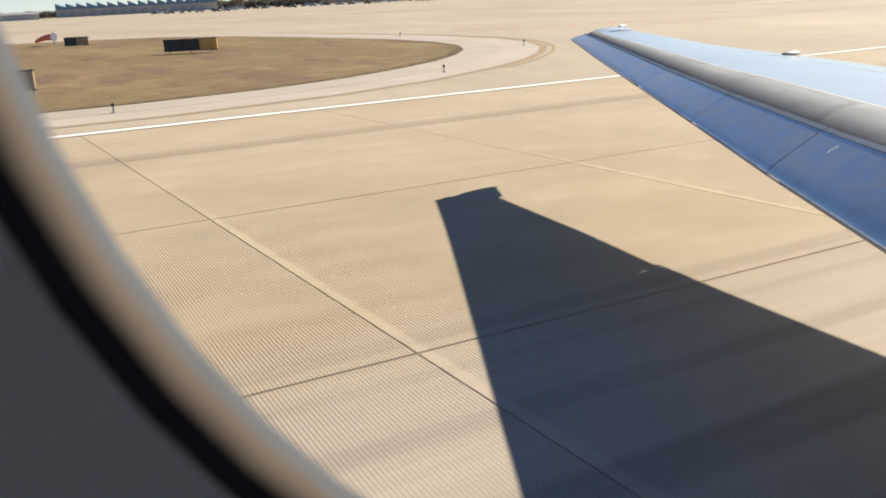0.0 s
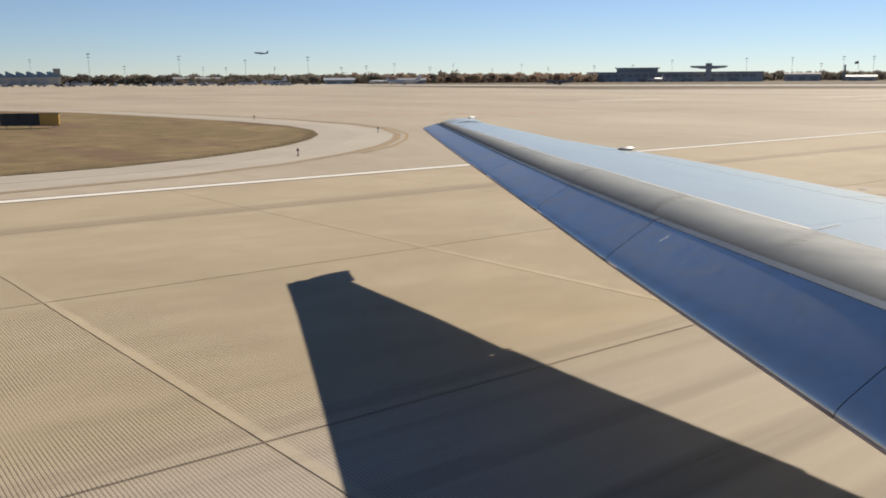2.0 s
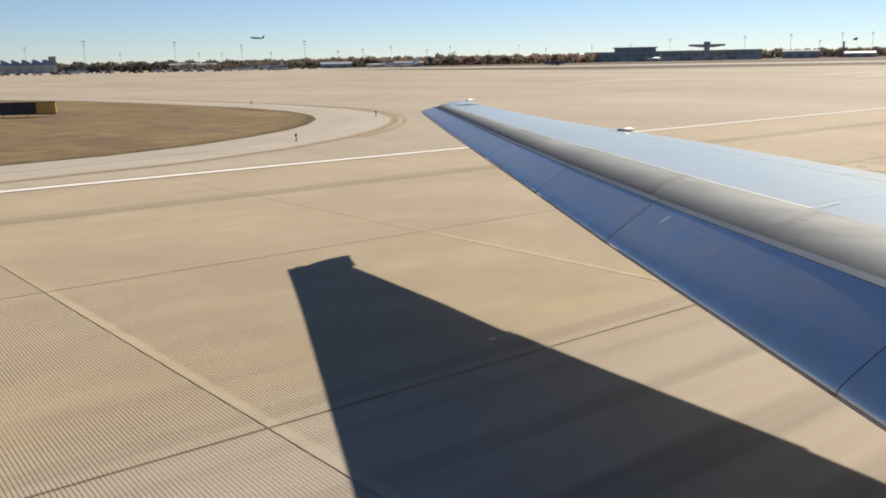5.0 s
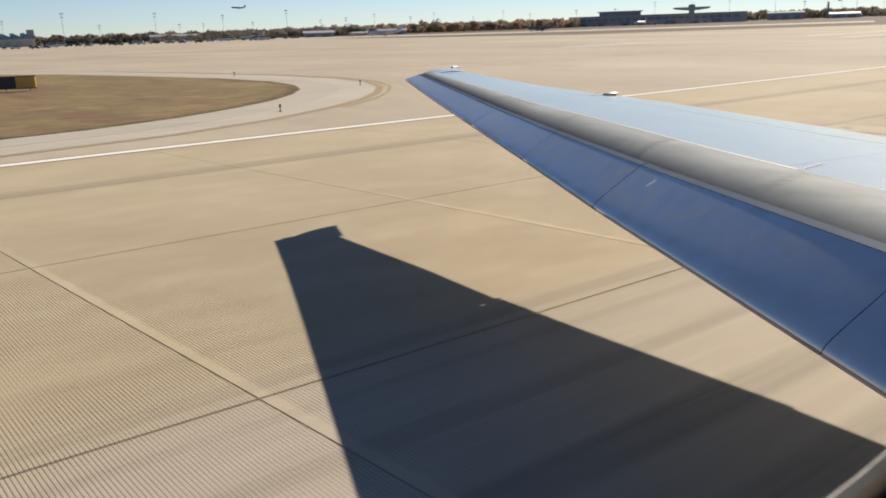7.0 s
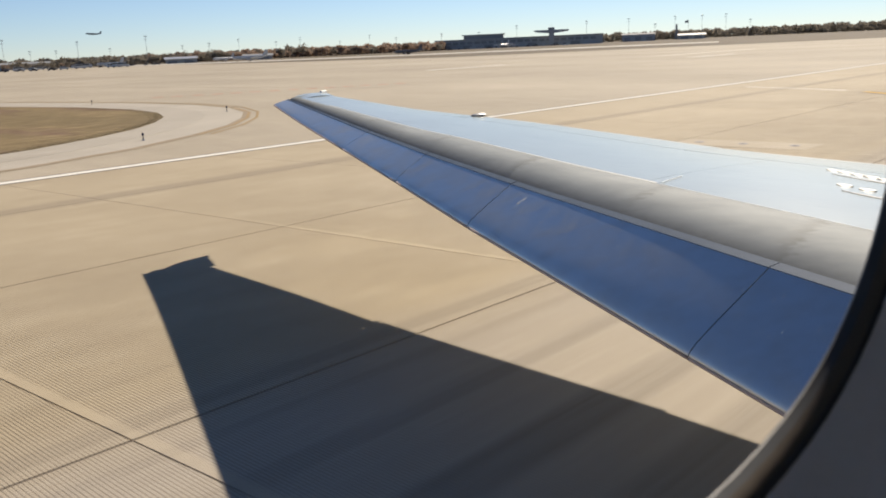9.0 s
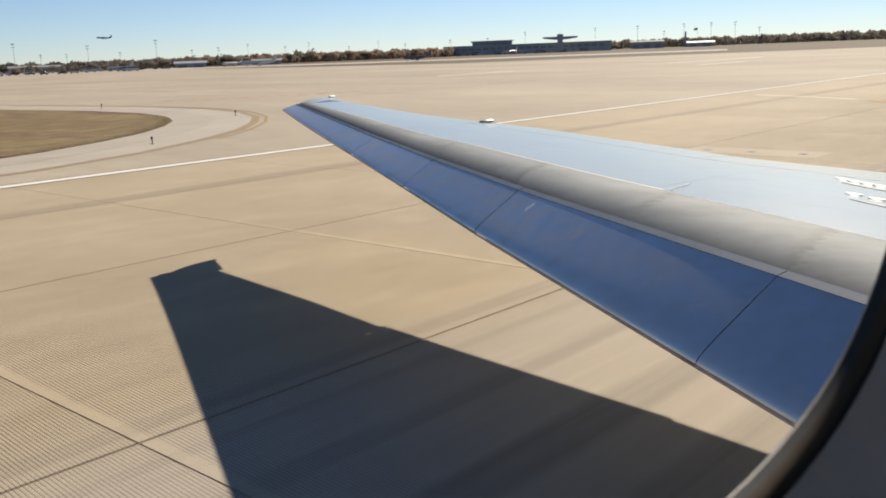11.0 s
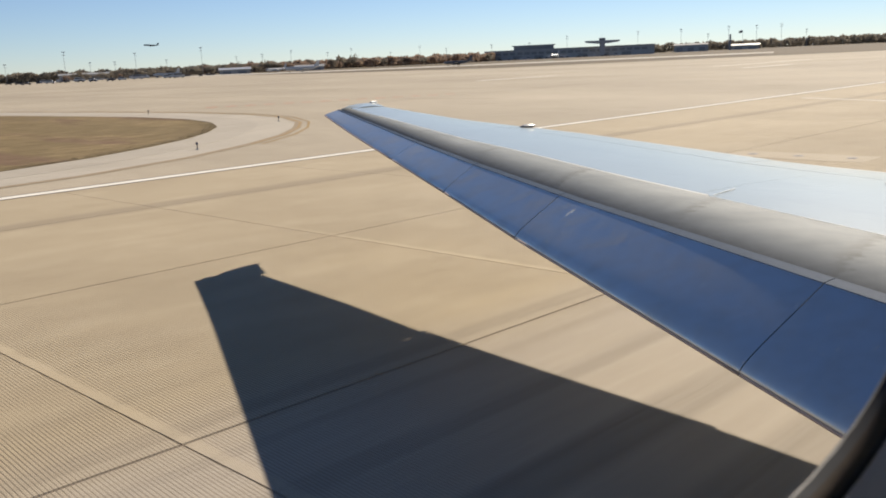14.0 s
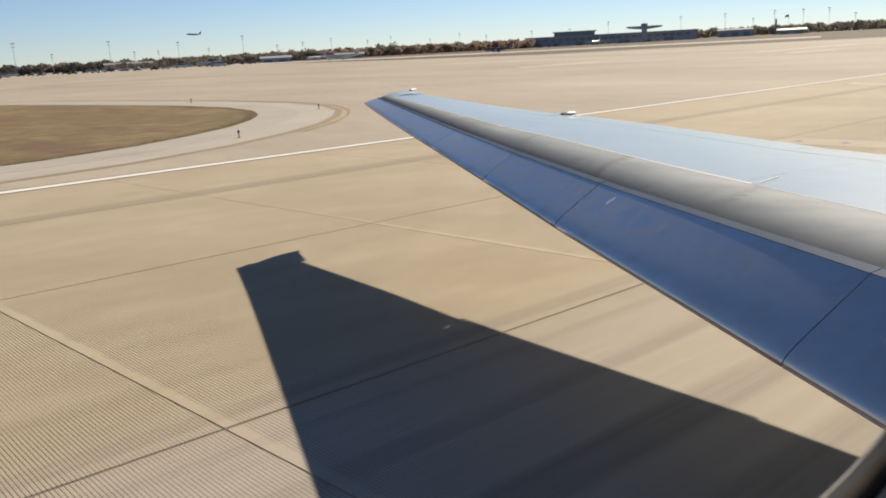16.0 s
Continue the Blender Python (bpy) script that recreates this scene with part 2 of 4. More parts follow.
def slat_material():
    """Bare rubbed metal: dull oxide patches, chordwise wipe marks and small pale nicks."""
    m, nt, p = nodes_of("bare_slat_metal")
    patch_noise = noise_tex(nt, coords(nt, (1.1, 2.2, 2.2)), 2.3, 6, 0.7)
    dull = ramp(nt, patch_noise, [(0.4, (0, 0, 0)), (0.64, (1, 1, 1))])
    wipe = ramp(nt, noise_tex(nt, coords(nt, (9.0, 1.2, 1.2)), 1.6, 5, 0.65), [(0.42, (0, 0, 0)), (0.62, (1, 1, 1))])
    nick = ramp(nt, noise_tex(nt, coords(nt, (30, 22, 22)), 1.0, 2, 0.5), [(0.735, (0, 0, 0)), (0.765, (1, 1, 1))])
    col = mix(nt, math_node(nt, "MULTIPLY", dull, 0.65), (0.7, 0.71, 0.7), (0.6, 0.59, 0.565))
    col = mix(nt, math_node(nt, "MULTIPLY", wipe, 0.14), col, (0.74, 0.75, 0.75))
    col = mix(nt, math_node(nt, "MULTIPLY", nick, 0.6), col, (0.82, 0.82, 0.8))
    nt.links.new(col, p.inputs["Base Color"])
    p.inputs["Metallic"].default_value = 1.0
    r = math_node(nt, "ADD", math_node(nt, "MULTIPLY", dull, 0.12), math_node(nt, "MULTIPLY", wipe, 0.05))
    nt.links.new(math_node(nt, "ADD", math_node(nt, "ADD", r, math_node(nt, "MULTIPLY", nick, 0.3)), 0.33), p.inputs["Roughness"])
    bump(nt, p, patch_noise, 0.05, 0.02)
    return m


def nose_material():
    """Grey leading-edge paint, slat-gap shade painted in with grime, smeared at the panel joints."""
    m, nt, p = nodes_of("grey_wing_nose")
    pos = nt.nodes.new("ShaderNodeNewGeometry").outputs["Position"]
    sep = nt.nodes.new("ShaderNodeSeparateXYZ")
    nt.links.new(pos, sep.inputs[0])
    x, y = sep.outputs[0], sep.outputs[1]
    cloud = noise_tex(nt, coords(nt, (0.7, 1.6, 1.6)), 1.6, 6, 0.65)
    fine = noise_tex(nt, coords(nt, (3, 9, 9)), 3.0, 5, 0.7)
    col = ramp(nt, cloud, [(0.3, (0.225, 0.248, 0.258)), (0.5, (0.288, 0.313, 0.318)), (0.7, (0.345, 0.37, 0.372))])
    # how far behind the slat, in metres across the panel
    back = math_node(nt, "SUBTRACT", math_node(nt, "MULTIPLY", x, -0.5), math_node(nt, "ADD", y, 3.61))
    # band of gap shade put into the colour, broken up by grime blotches
    shade_and_grime = math_node(nt, "MULTIPLY", math_node(nt, "SUBTRACT", 0.44, back), 3.4, True)
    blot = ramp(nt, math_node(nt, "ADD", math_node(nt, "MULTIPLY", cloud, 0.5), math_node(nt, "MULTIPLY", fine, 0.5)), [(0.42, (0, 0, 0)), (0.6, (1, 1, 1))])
    shade_and_grime = math_node(nt, "MULTIPLY", shade_and_grime, math_node(nt, "ADD", math_node(nt, "MULTIPLY", blot, 0.5), 0.26))
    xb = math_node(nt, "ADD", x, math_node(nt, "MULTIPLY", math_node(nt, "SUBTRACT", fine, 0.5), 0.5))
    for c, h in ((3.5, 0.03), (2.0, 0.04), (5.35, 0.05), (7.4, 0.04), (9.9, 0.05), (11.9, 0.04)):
        shade_and_grime = math_node(nt, "MAXIMUM", shade_and_grime, math_node(nt, "MULTIPLY", band(nt, xb, c, h * 0.5, h * 1.6), math_node(nt, "ADD", math_node(nt, "MULTIPLY", blot, 0.45), 0.12)))
    col = mix(nt, shade_and_grime, col, (0.09, 0.085, 0.07))
    nt.links.new(col, p.inputs["Base Color"])
    p.inputs["Specular IOR Level"].default_value = 0.12
    nt.links.new(math_node(nt, "ADD", math_node(nt, "MULTIPLY", fine, 0.2), 0.62), p.inputs["Roughness"])
    bump(nt, p, cloud, 0.06, 0.02)
    return m


M_RUNWAY = runway_material()
M_JOINT = rough_surface("joint_sealant", (0.07, 0.052, 0.038), (0.15, 0.115, 0.085), 3, 50, 0.9)
M_SHOULDER = rough_surface("shoulder_concrete", (0.41, 0.367, 0.3), (0.53, 0.478, 0.395), 0.35, 25, 0.9, 0.2, (1, 0.5, 1))
M_SHOULDER_INNER = rough_surface("inner_shoulder_asphalt", (0.385, 0.345, 0.283), (0.49, 0.44, 0.365), 0.35, 25, 0.9, 0.2, (1, 0.5, 1))
M_PALE = rough_surface("pale_concrete", (0.46, 0.42, 0.36), (0.58, 0.535, 0.46), 0.5, 30, 0.9, 0.25, (1, 0.4, 1), vary=0.05)
M_APRON_JOINT = rough_surface("apron_sealant", (0.14, 0.105, 0.075), (0.3, 0.25, 0.19), 0.12, 3, 0.9, 0.0)
M_PATCH = rough_surface("patch_concrete", (0.425, 0.358, 0.258), (0.5, 0.426, 0.318), 0.5, 30, 0.9, 0.25, (1, 0.4, 1))
M_APRON = rough_surface("apron_concrete", (0.335, 0.285, 0.21), (0.515, 0.445, 0.34), 0.045, 0.9, 0.92, 0.1, (0.5, 1.0, 1))
M_FIELD = rough_surface("far_field", (0.09, 0.07, 0.04), (0.17, 0.125, 0.075), 0.02, 0.4, 0.95, 0.1, (0.4, 1, 1))
for paving in (M_SHOULDER, M_SHOULDER_INNER, M_PALE, M_PATCH, M_APRON, M_FIELD):
    paving.node_tree.nodes["Principled BSDF"].inputs["Specular IOR Level"].default_value = 0.1
for concrete in (M_RUNWAY, M_SHOULDER, M_PALE, M_SHOULDER_INNER, M_PATCH, M_APRON, M_FIELD):
    concrete.node_tree.nodes["Principled BSDF"].inputs["Specular IOR Level"].default_value = 0.25
M_GRASS = grass_material()
M_BLADE = rough_surface("dry_grass_blade", (0.16, 0.12, 0.06), (0.33, 0.26, 0.14), 0.2, 3, 0.9, 0.0)
M_WHITE_PAINT = painted("white_line_paint", (0.86, 0.83, 0.75), (0.6, 0.52, 0.41), 0.33)
M_LEAD = painted("lead_line_yellow", (0.72, 0.45, 0.09), (0.5, 0.36, 0.17), 0.36)
M_CURVE = painted("brown_yellow_paint", (0.38, 0.255, 0.11), (0.38, 0.29, 0.175), 0.44)
M_CURVE_DARK = painted("faded_dark_border", (0.28, 0.215, 0.14), (0.4, 0.325, 0.23), 0.5)
M_BLACK_PAINT = painted("black_border_paint", (0.16, 0.155, 0.16), (0.24, 0.2, 0.155), 0.5)
M_RED_PAINT = painted("red_line_paint", (0.55, 0.16, 0.1), (0.5, 0.42, 0.33), 0.46)
M_SLAT = slat_material()
M_LIP = rough_surface("slat_lip_sealant", (0.48, 0.36, 0.29), (0.64, 0.5, 0.42), 2, 40, 0.6, 0.1)
M_STRIP = rough_surface("light_grey_strip", (0.088, 0.117, 0.165), (0.125, 0.162, 0.22), 2, 30, 0.6, 0.05)
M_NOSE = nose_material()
M_SKIN = metal_skin("pale_grey_wing_paint", (0.468, 0.51, 0.487), 0.2, 0.03, 0.0, 0.12, 0.04)
M_HULL = metal_skin("fuselage_metal", (0.2, 0.215, 0.24), 0.3, 0.4, 0.3, 0.5, 0.1)
M_CHIP = rough_surface("chipped_white_paint", (0.75, 0.75, 0.72), (0.88, 0.88, 0.86), 6, 60, 0.5, 0.0)
M_SEALANT = rough_surface("pale_seam_sealant", (0.47, 0.475, 0.45), (0.56, 0.565, 0.54), 3, 60, 0.7, 0.0)
M_TRAILING = rough_surface("cream_edge_sealant", (0.42, 0.385, 0.33), (0.5, 0.465, 0.41), 3, 60, 0.8, 0.0)
M_FITTING = rough_surface("matte_light_fitting", (0.3, 0.285, 0.31), (0.42, 0.4, 0.43), 8, 60, 0.9, 0.0)
M_SCUFF = rough_surface("grey_scuff", (0.36, 0.35, 0.31), (0.46, 0.45, 0.4), 6, 60, 0.5, 0.0)
M_DARK = rough_surface("dark_rubber", (0.03, 0.03, 0.042), (0.045, 0.045, 0.06), 5, 60, 0.6, 0.05)
M_BEZEL = rough_surface("window_bezel_plastic", (0.11, 0.094, 0.08), (0.135, 0.116, 0.1), 8, 90, 0.7, 0.02)
M_RIM = rough_surface("window_rim_metal", (0.075, 0.082, 0.095), (0.105, 0.115, 0.13), 8, 90, 0.45, 0.02)
for plastic, gloss in ((M_BEZEL, 0.12), (M_RIM, 0.12), (M_STRIP, 0.02)):
    plastic.node_tree.nodes["Principled BSDF"].inputs["Specular IOR Level"].default_value = gloss
M_CABIN = rough_surface("cabin_panel", (0.82, 0.83, 0.84), (0.87, 0.88, 0.89), 5, 120, 0.6, 0.05)
M_PANEL = rough_surface("side_panel_slate", (0.76, 0.765, 0.83), (0.79, 0.795, 0.86), 1.5, 400, 0.6, 0.0)
M_SIGN_BLACK = rough_surface("sign_black", (0.012, 0.012, 0.014), (0.03, 0.03, 0.03), 2, 20, 0.5, 0.0)
M_SIGN_AMBER = rough_surface("sign_amber", (0.5, 0.27, 0.04), (0.62, 0.36, 0.07), 2, 20, 0.5, 0.0)
M_SIGN_BACK = rough_surface("sign_back_olive", (0.24, 0.17, 0.09), (0.36, 0.26, 0.14), 2, 20, 0.6, 0.0)
M_STEEL = rough_surface("galvanised_steel", (0.28, 0.29, 0.3), (0.4, 0.41, 0.42), 3, 30, 0.45, 0.0, metal=0.4)
M_ORANGE = rough_surface("orange_vinyl", (0.7, 0.12, 0.05), (0.85, 0.2, 0.09), 2, 20, 0.6, 0.0)
M_TRUNK = rough_surface("bark", (0.07, 0.055, 0.04), (0.13, 0.1, 0.075), 1, 8, 0.95, 0.0)
# leaf colours lifted and greyed to stand in for distance haze
M_LEAF_GREEN = leaf_material("leaf_green_hazed", (0.235, 0.205, 0.165), (0.29, 0.26, 0.21))
M_LEAF_BROWN = leaf_material("leaf_russet_hazed", (0.33, 0.24, 0.18), (0.41, 0.31, 0.235))
# terminal colours are lifted too, with haze mixed into the base
M_TERMINAL = rough_surface("terminal_concrete_hazed", (0.36, 0.355, 0.355), (0.46, 0.455, 0.45), 0.05, 1, 0.9, 0.0)
M_TERM_DARK = rough_surface("terminal_dark_hazed", (0.2, 0.2, 0.205), (0.27, 0.267, 0.265), 0.05, 1, 0.3, 0.0)
M_BLUE_ROOF = rough_surface("blue_metal_roof", (0.09, 0.17, 0.26), (0.14, 0.24, 0.34), 0.05, 1, 0.5, 0.0)
M_GREY_ROOF = rough_surface("grey_metal_roof", (0.3, 0.3, 0.29), (0.42, 0.42, 0.4), 0.05, 1, 0.5, 0.0)
M_WALL_PALE = rough_surface("pale_wall", (0.4, 0.37, 0.33), (0.55, 0.52, 0.47), 0.1, 2, 0.9, 0.0)
M_CAR = rough_surface("vehicle_white", (0.4, 0.4, 0.4), (0.55, 0.55, 0.55), 1, 10, 0.35, 0.0)
M_CAR_DARK = rough_surface("vehicle_dark", (0.03, 0.032, 0.04), (0.1, 0.1, 0.11), 1, 10, 0.35, 0.0, vary=0.6)
M_GLASS = rough_surface("vehicle_glass", (0.02, 0.024, 0.03), (0.04, 0.045, 0.05), 1, 10, 0.1, 0.0)
M_JET = rough_surface("distant_jet_grey", (0.06, 0.07, 0.09), (0.11, 0.12, 0.14), 0.2, 2, 0.4, 0.0)
M_BLUE_LENS = rough_surface("blue_lens", (0.025, 0.027, 0.06), (0.04, 0.043, 0.09), 5, 50, 0.2, 0.0)


# ---- building tools ----
def mesh_of(name, verts, faces, smooth=False):
    me = bpy.data.meshes.new(name)
    me.from_pydata([tuple(v) for v in verts], [], faces)
    me.update()
    if smooth:
        me.polygons.foreach_set("use_smooth", [True] * len(me.polygons))
    return me


def piece(name, verts, faces, material, parent=None, label="", smooth=False):
    ob = new(name, mesh_of(name, verts, faces, smooth))
    ob.data.materials.append(material)
    if parent is not None:
        ob.parent = parent
    if label:
        ob["label"] = label
    return ob


def part(name, bm, material, parent=None, label="", smooth=False):
    me = bpy.data.meshes.new(name)
    bmesh.ops.recalc_face_normals(bm, faces=bm.faces)
    bm.to_mesh(me)
    bm.free()
    me.materials.append(material)
    if smooth:
        me.polygons.foreach_set("use_smooth", [True] * len(me.polygons))
    ob = new(name, me)
    if parent is not None:
        ob.parent = parent
    if label:
        ob["label"] = label
    return ob


def thing(name, at=(0, 0, 0), turn=0.0, label="", category="", group="", kind=""):
    e = new(name)
    e.empty_display_size = 0.1
    e.matrix_basis = pose(*at, 0, 0, turn)
    return tagged(e, label, category, group, kind)


def add_box(bm, x0, x1, y0, y1, z0, z1, bevel=0.0):
    r = bmesh.ops.create_cube(bm, size=1.0)
    vs = r["verts"]
    for v in vs:
        v.co = Vector((x0 + (v.co.x + 0.5) * (x1 - x0), y0 + (v.co.y + 0.5) * (y1 - y0), z0 + (v.co.z + 0.5) * (z1 - z0)))
    if bevel:
        es = list({e for v in vs for e in v.link_edges})
        bmesh.ops.bevel(bm, geom=es, offset=bevel, segments=2, affect="EDGES", profile=0.6)
    return bm


def box(x0, x1, y0, y1, z0, z1, bevel=0.0):
    return add_box(bmesh.new(), x0, x1, y0, y1, z0, z1, bevel)


def add_tube(bm, a, b, ra, rb, n=8):
    a, b = Vector(a), Vector(b)
    q = (b - a).to_track_quat("Z", "Y")
    rings = []
    for c, r in ((a, ra), (b, rb)):
        rings.append([bm.verts.new(c + q @ Vector((r * math.cos(2 * math.pi * i / n), r * math.sin(2 * math.pi * i / n), 0))) for i in range(n)])
    for i in range(n):
        bm.faces.new((rings[0][i], rings[0][(i + 1) % n], rings[1][(i + 1) % n], rings[1][i]))
    bm.faces.new(rings[0][::-1])
    bm.faces.new(rings[1])
    return bm


def tube(a, b, ra, rb, n=8):
    return add_tube(bmesh.new(), a, b, ra, rb, n)


def loft(loops, caps=True, closed=True):
    """Verts and faces through rows of points; each row is a closed section."""
    n = len(loops[0])
    verts = [p for row in loops for p in row]
    faces = []
    for k in range(len(loops) - 1):
        for i in range(n if closed else n - 1):
            j = (i + 1) % n
            faces.append((k * n + i, k * n + j, (k + 1) * n + j, (k + 1) * n + i))
    if caps:
        faces.append(tuple(range(n))[::-1])
        faces.append(tuple((len(loops) - 1) * n + i for i in range(n)))
    return verts, faces


def prism(points, z0, z1):
    """An upright prism over a flat outline given counter-clockwise."""
    n = len(points)
    verts = [(x, y, z0) for x, y in points] + [(x, y, z1) for x, y in points]
    faces = [tuple(range(n, 2 * n)), tuple(range(n))[::-1]]
    faces += [(i, (i + 1) % n, n + (i + 1) % n, n + i) for i in range(n)]
    return verts, faces


def lerp(table, x):
    """Piecewise straight line through (x, value) pairs."""
    if x <= table[0][0]:
        (a, p), (b, q) = table[0], table[1]
    elif x >= table[-1][0]:
        (a, p), (b, q) = table[-2], table[-1]
    else:
        for (a, p), (b, q) in zip(table, table[1:]):
            if a <= x <= b:
                break
    return p + (q - p) * (x - a) / (b - a)


# ---- ground ----
FAR = 3600
ground = piece("ground", [(-FAR, -FAR, -0.06), (FAR, -FAR, -0.06), (FAR, FAR, -0.06), (-FAR, FAR, -0.06)], [(0, 1, 2, 3)], M_FIELD)
tagged(ground, "flat brown winter grassland of the airfield", "ground", kind="structure")
bed = piece("joint_bed", *prism([(-25, -420), (28.0, -420), (28.0, 240), (-25, 240)], -0.058, -0.012), M_JOINT)
tagged(bed, "dark sealant in the joints of the runway", "joint", kind="structure")

apron = piece("apron", *prism([(28.0, -420), (70, -352), (112, -292), (200, -216), (330, -236), (560, -300), (900, -330), (900, 240), (28.0, 240)], -0.055, -0.008), M_APRON)
tagged(apron, "wide tan concrete apron and taxiway", "apron", kind="structure")

# the island of dry grass and the paler shoulder round it
TIP = [(35.6, -5.0), (36.5, -10.6), (38.2, -15.0), (40.6, -18.9), (43.2, -22.2), (46.2, -25.0), (49.8, -27.6), (54.5, -29.8), (60.8, -31.2), (70.5, -31.4)]
ISLAND = TIP + [(86, -29.5), (102, -27.0), (117, -21.0), (127, -9.0), (133, 10), (134, 160), (35.6, 160)]


def outward(points, d):
    """The outline moved out by d."""
    n, res = len(points), []
    for i in range(n):
        a, b, c = Vector(points[i - 1]), Vector(points[i]), Vector(points[(i + 1) % n])
        e, g = (b - a).normalized(), (c - b).normalized()
        m = Vector((e.y + g.y, -e.x - g.x))
        m.normalize()
        res.append(tuple(b + m * d / max(0.5, m.dot(Vector((e.y, -e.x))))))
    return res


shoulder = piece("shoulder", *prism(outward(ISLAND, 5.2), -0.05, -0.003), M_SHOULDER)
tagged(shoulder, "pale grey concrete shoulder beside the dry grass", "shoulder", kind="structure")
inner_shoulder = piece("inner_shoulder", *prism(outward(ISLAND, 2.6), -0.05, 0.004), M_SHOULDER_INNER)
tagged(inner_shoulder, "darker grey asphalt strip against the dry grass", "shoulder", kind="structure")
island = piece("grass_island", *prism(ISLAND, -0.04, 0.03), M_GRASS)
tagged(island, "flat island of dry brown winter grass", "grass", kind="structure")


def stripe(points, width, z, name, material, label, category, parent=None):
    """A painted band along a line of points."""
    left, right = [], []
    for i, pnt in enumerate(points):
        a, b = Vector(points[max(0, i - 1)]), Vector(points[min(len(points) - 1, i + 1)])
        d = (b - a).normalized()
        nrm = Vector((-d.y, d.x)) * width / 2
        left.append((*(Vector(pnt) + nrm), z))
        right.append((*(Vector(pnt) - nrm), z))
    n = len(points)
    ob = piece(name, left + right, [(i, n + i, n + i + 1, i + 1) for i in range(n - 1)], material, parent)
    return tagged(ob, label, category, kind="structure") if parent is None else ob


stripe([(28.1, -400), (28.1, 200)], 0.52, 0.006, "edge_line", M_WHITE_PAINT, "long white painted runway edge line", "line")
for x in (27.74, 28.46):
    stripe([(x, -400), (x, 200)], 0.15, 0.005, "edge_line_border", M_BLACK_PAINT, "thin dark border beside the white line", "line")
stripe(outward(ISLAND, 5.1)[:14][::-1] + [(30.5, 60)], 0.5, 0.003, "curve_line_border", M_CURVE_DARK, "faded dark border of the curving taxi line", "line")
for k, off in enumerate((5.2, 5.75)):
    stripe(outward(ISLAND, off)[3:13], 0.15, 0.005 + 0.001 * k, "yellow_curve_line", M_CURVE, "brownish yellow taxi line curving round the grass", "line")
# lead-in line that the airliner has followed on to the runway
LEAD = [(3.2, -18.0), (3.4, -23.0), (4.2, -29.5), (5.3, -35.5), (6.8, -39.6), (8.4, -42.6), (10.4, -45.6), (13.2, -49.0), (16.6, -52.0)]
stripe(LEAD, 1.0, 0.004, "lead_line_border", M_BLACK_PAINT, "black border of the yellow lead-in line", "line")
stripe(LEAD, 0.42, 0.008, "lead_line", M_LEAD, "broad yellow lead-in line curving across the runway", "line")
stripe([(18.0, -53.1), (20.5, -54.4), (25.5, -56.6)], 0.3, 0.006, "white_stub_line", M_WHITE_PAINT, "short white line beyond the lead-in line", "line")
for k in range(14):
    u = k / 13
    a = Vector((77.5, -42)).lerp(Vector((66, -63)), u)
    b = Vector((77.5, -42)).lerp(Vector((66, -63)), u + 0.045)
    stripe([tuple(a), tuple(b)], 1.1, 0.002, "red_dash", M_RED_PAINT, "worn red painted dash on the apron", "line")
for y0, y1, x0, x1 in ((-150, -135, 70, 71), (-118, -100, 96, 97), (-190, -150, 84, 85), (-230, -200, 52, 53)):
    stripe([(x0, y0), (x1, y1)], 1.2, 0.002, "apron_line", M_WHITE_PAINT, "worn white line on the far apron", "line")
stripe([(34, -260), (120, -262), (200, -212)], 0.6, 0.002, "apron_joint", M_JOINT, "dark joint across the far apron", "line")
for x0, y0, x1, y1, w in ((52, -56, 330, -66, 0.22), (34, -74, 330, -86, 0.2), (30, -108, 330, -128, 0.25), (29, -150, 300, -176, 0.3), (62, -46, 70, -240, 0.2), (104, -54, 116, -270, 0.3), (160, -40, 176, -230, 0.4), (240, 40, 262, -220, 0.5)):
    stripe([(x0, y0), (x1, y1)], w, 0.001, "apron_joint", M_APRON_JOINT, "brown sealed joint across the apron", "line")
def polar(az, dist, z=0.0):
    """A place seen from the cabin window under that bearing and distance."""
    a = math.radians(az)
    return (dist * math.cos(a), dist * math.sin(a), z)


far_taxiway = piece("far_taxiway", *prism([polar(az, d)[:2] for az, d in ((-64, 470), (-47, 500), (-38, 560), (-26, 800), (-26, 650), (-38, 470), (-47, 425), (-64, 405))], -0.05, 0.02), M_PALE)
tagged(far_taxiway, "pale concrete taxiway beyond the brown field", "taxiway", kind="structure")

# ---- the airliner's wing ----
airliner = thing("airliner", (0, 0, 0), 0, "silver airliner wing with extended slats and cabin window", "airliner")
LE_Z = [(1.4, 1.75), (2.3, 1.787), (3.5, 1.84), (5.0, 1.905), (6.9, 2.02), (9.3, 2.155), (11.0, 2.248), (12.5, 2.335), (14.5, 2.475)]
B_Y = [(1.8, -4.51), (4.83, -6.05), (6.98, -7.08), (9.4, -8.32), (14.75, -10.98)]
B_Z = [(1.8, 2.24), (4.83, 2.25), (6.98, 2.305), (9.4, 2.365), (14.75, 2.58)]
C_Z = [(1.75, 2.3), (4.7, 2.335), (7.3, 2.395), (8.43, 2.405), (14.9, 2.62)]
TE_Y = [(0.6, -9.48), (3.85, -10.01), (9.35, -10.885), (13.8, -11.67), (15.0, -11.88)]
TE_Z = [(0.6, 1.99), (3.18, 2.07), (4.74, 2.1), (5.92, 2.17), (8.03, 2.29), (9.43, 2.35), (11.27, 2.415), (15.0, 2.65)]


def pA(x):
    return Vector((x, -3.035 - 0.516 * x, lerp(LE_Z, x)))


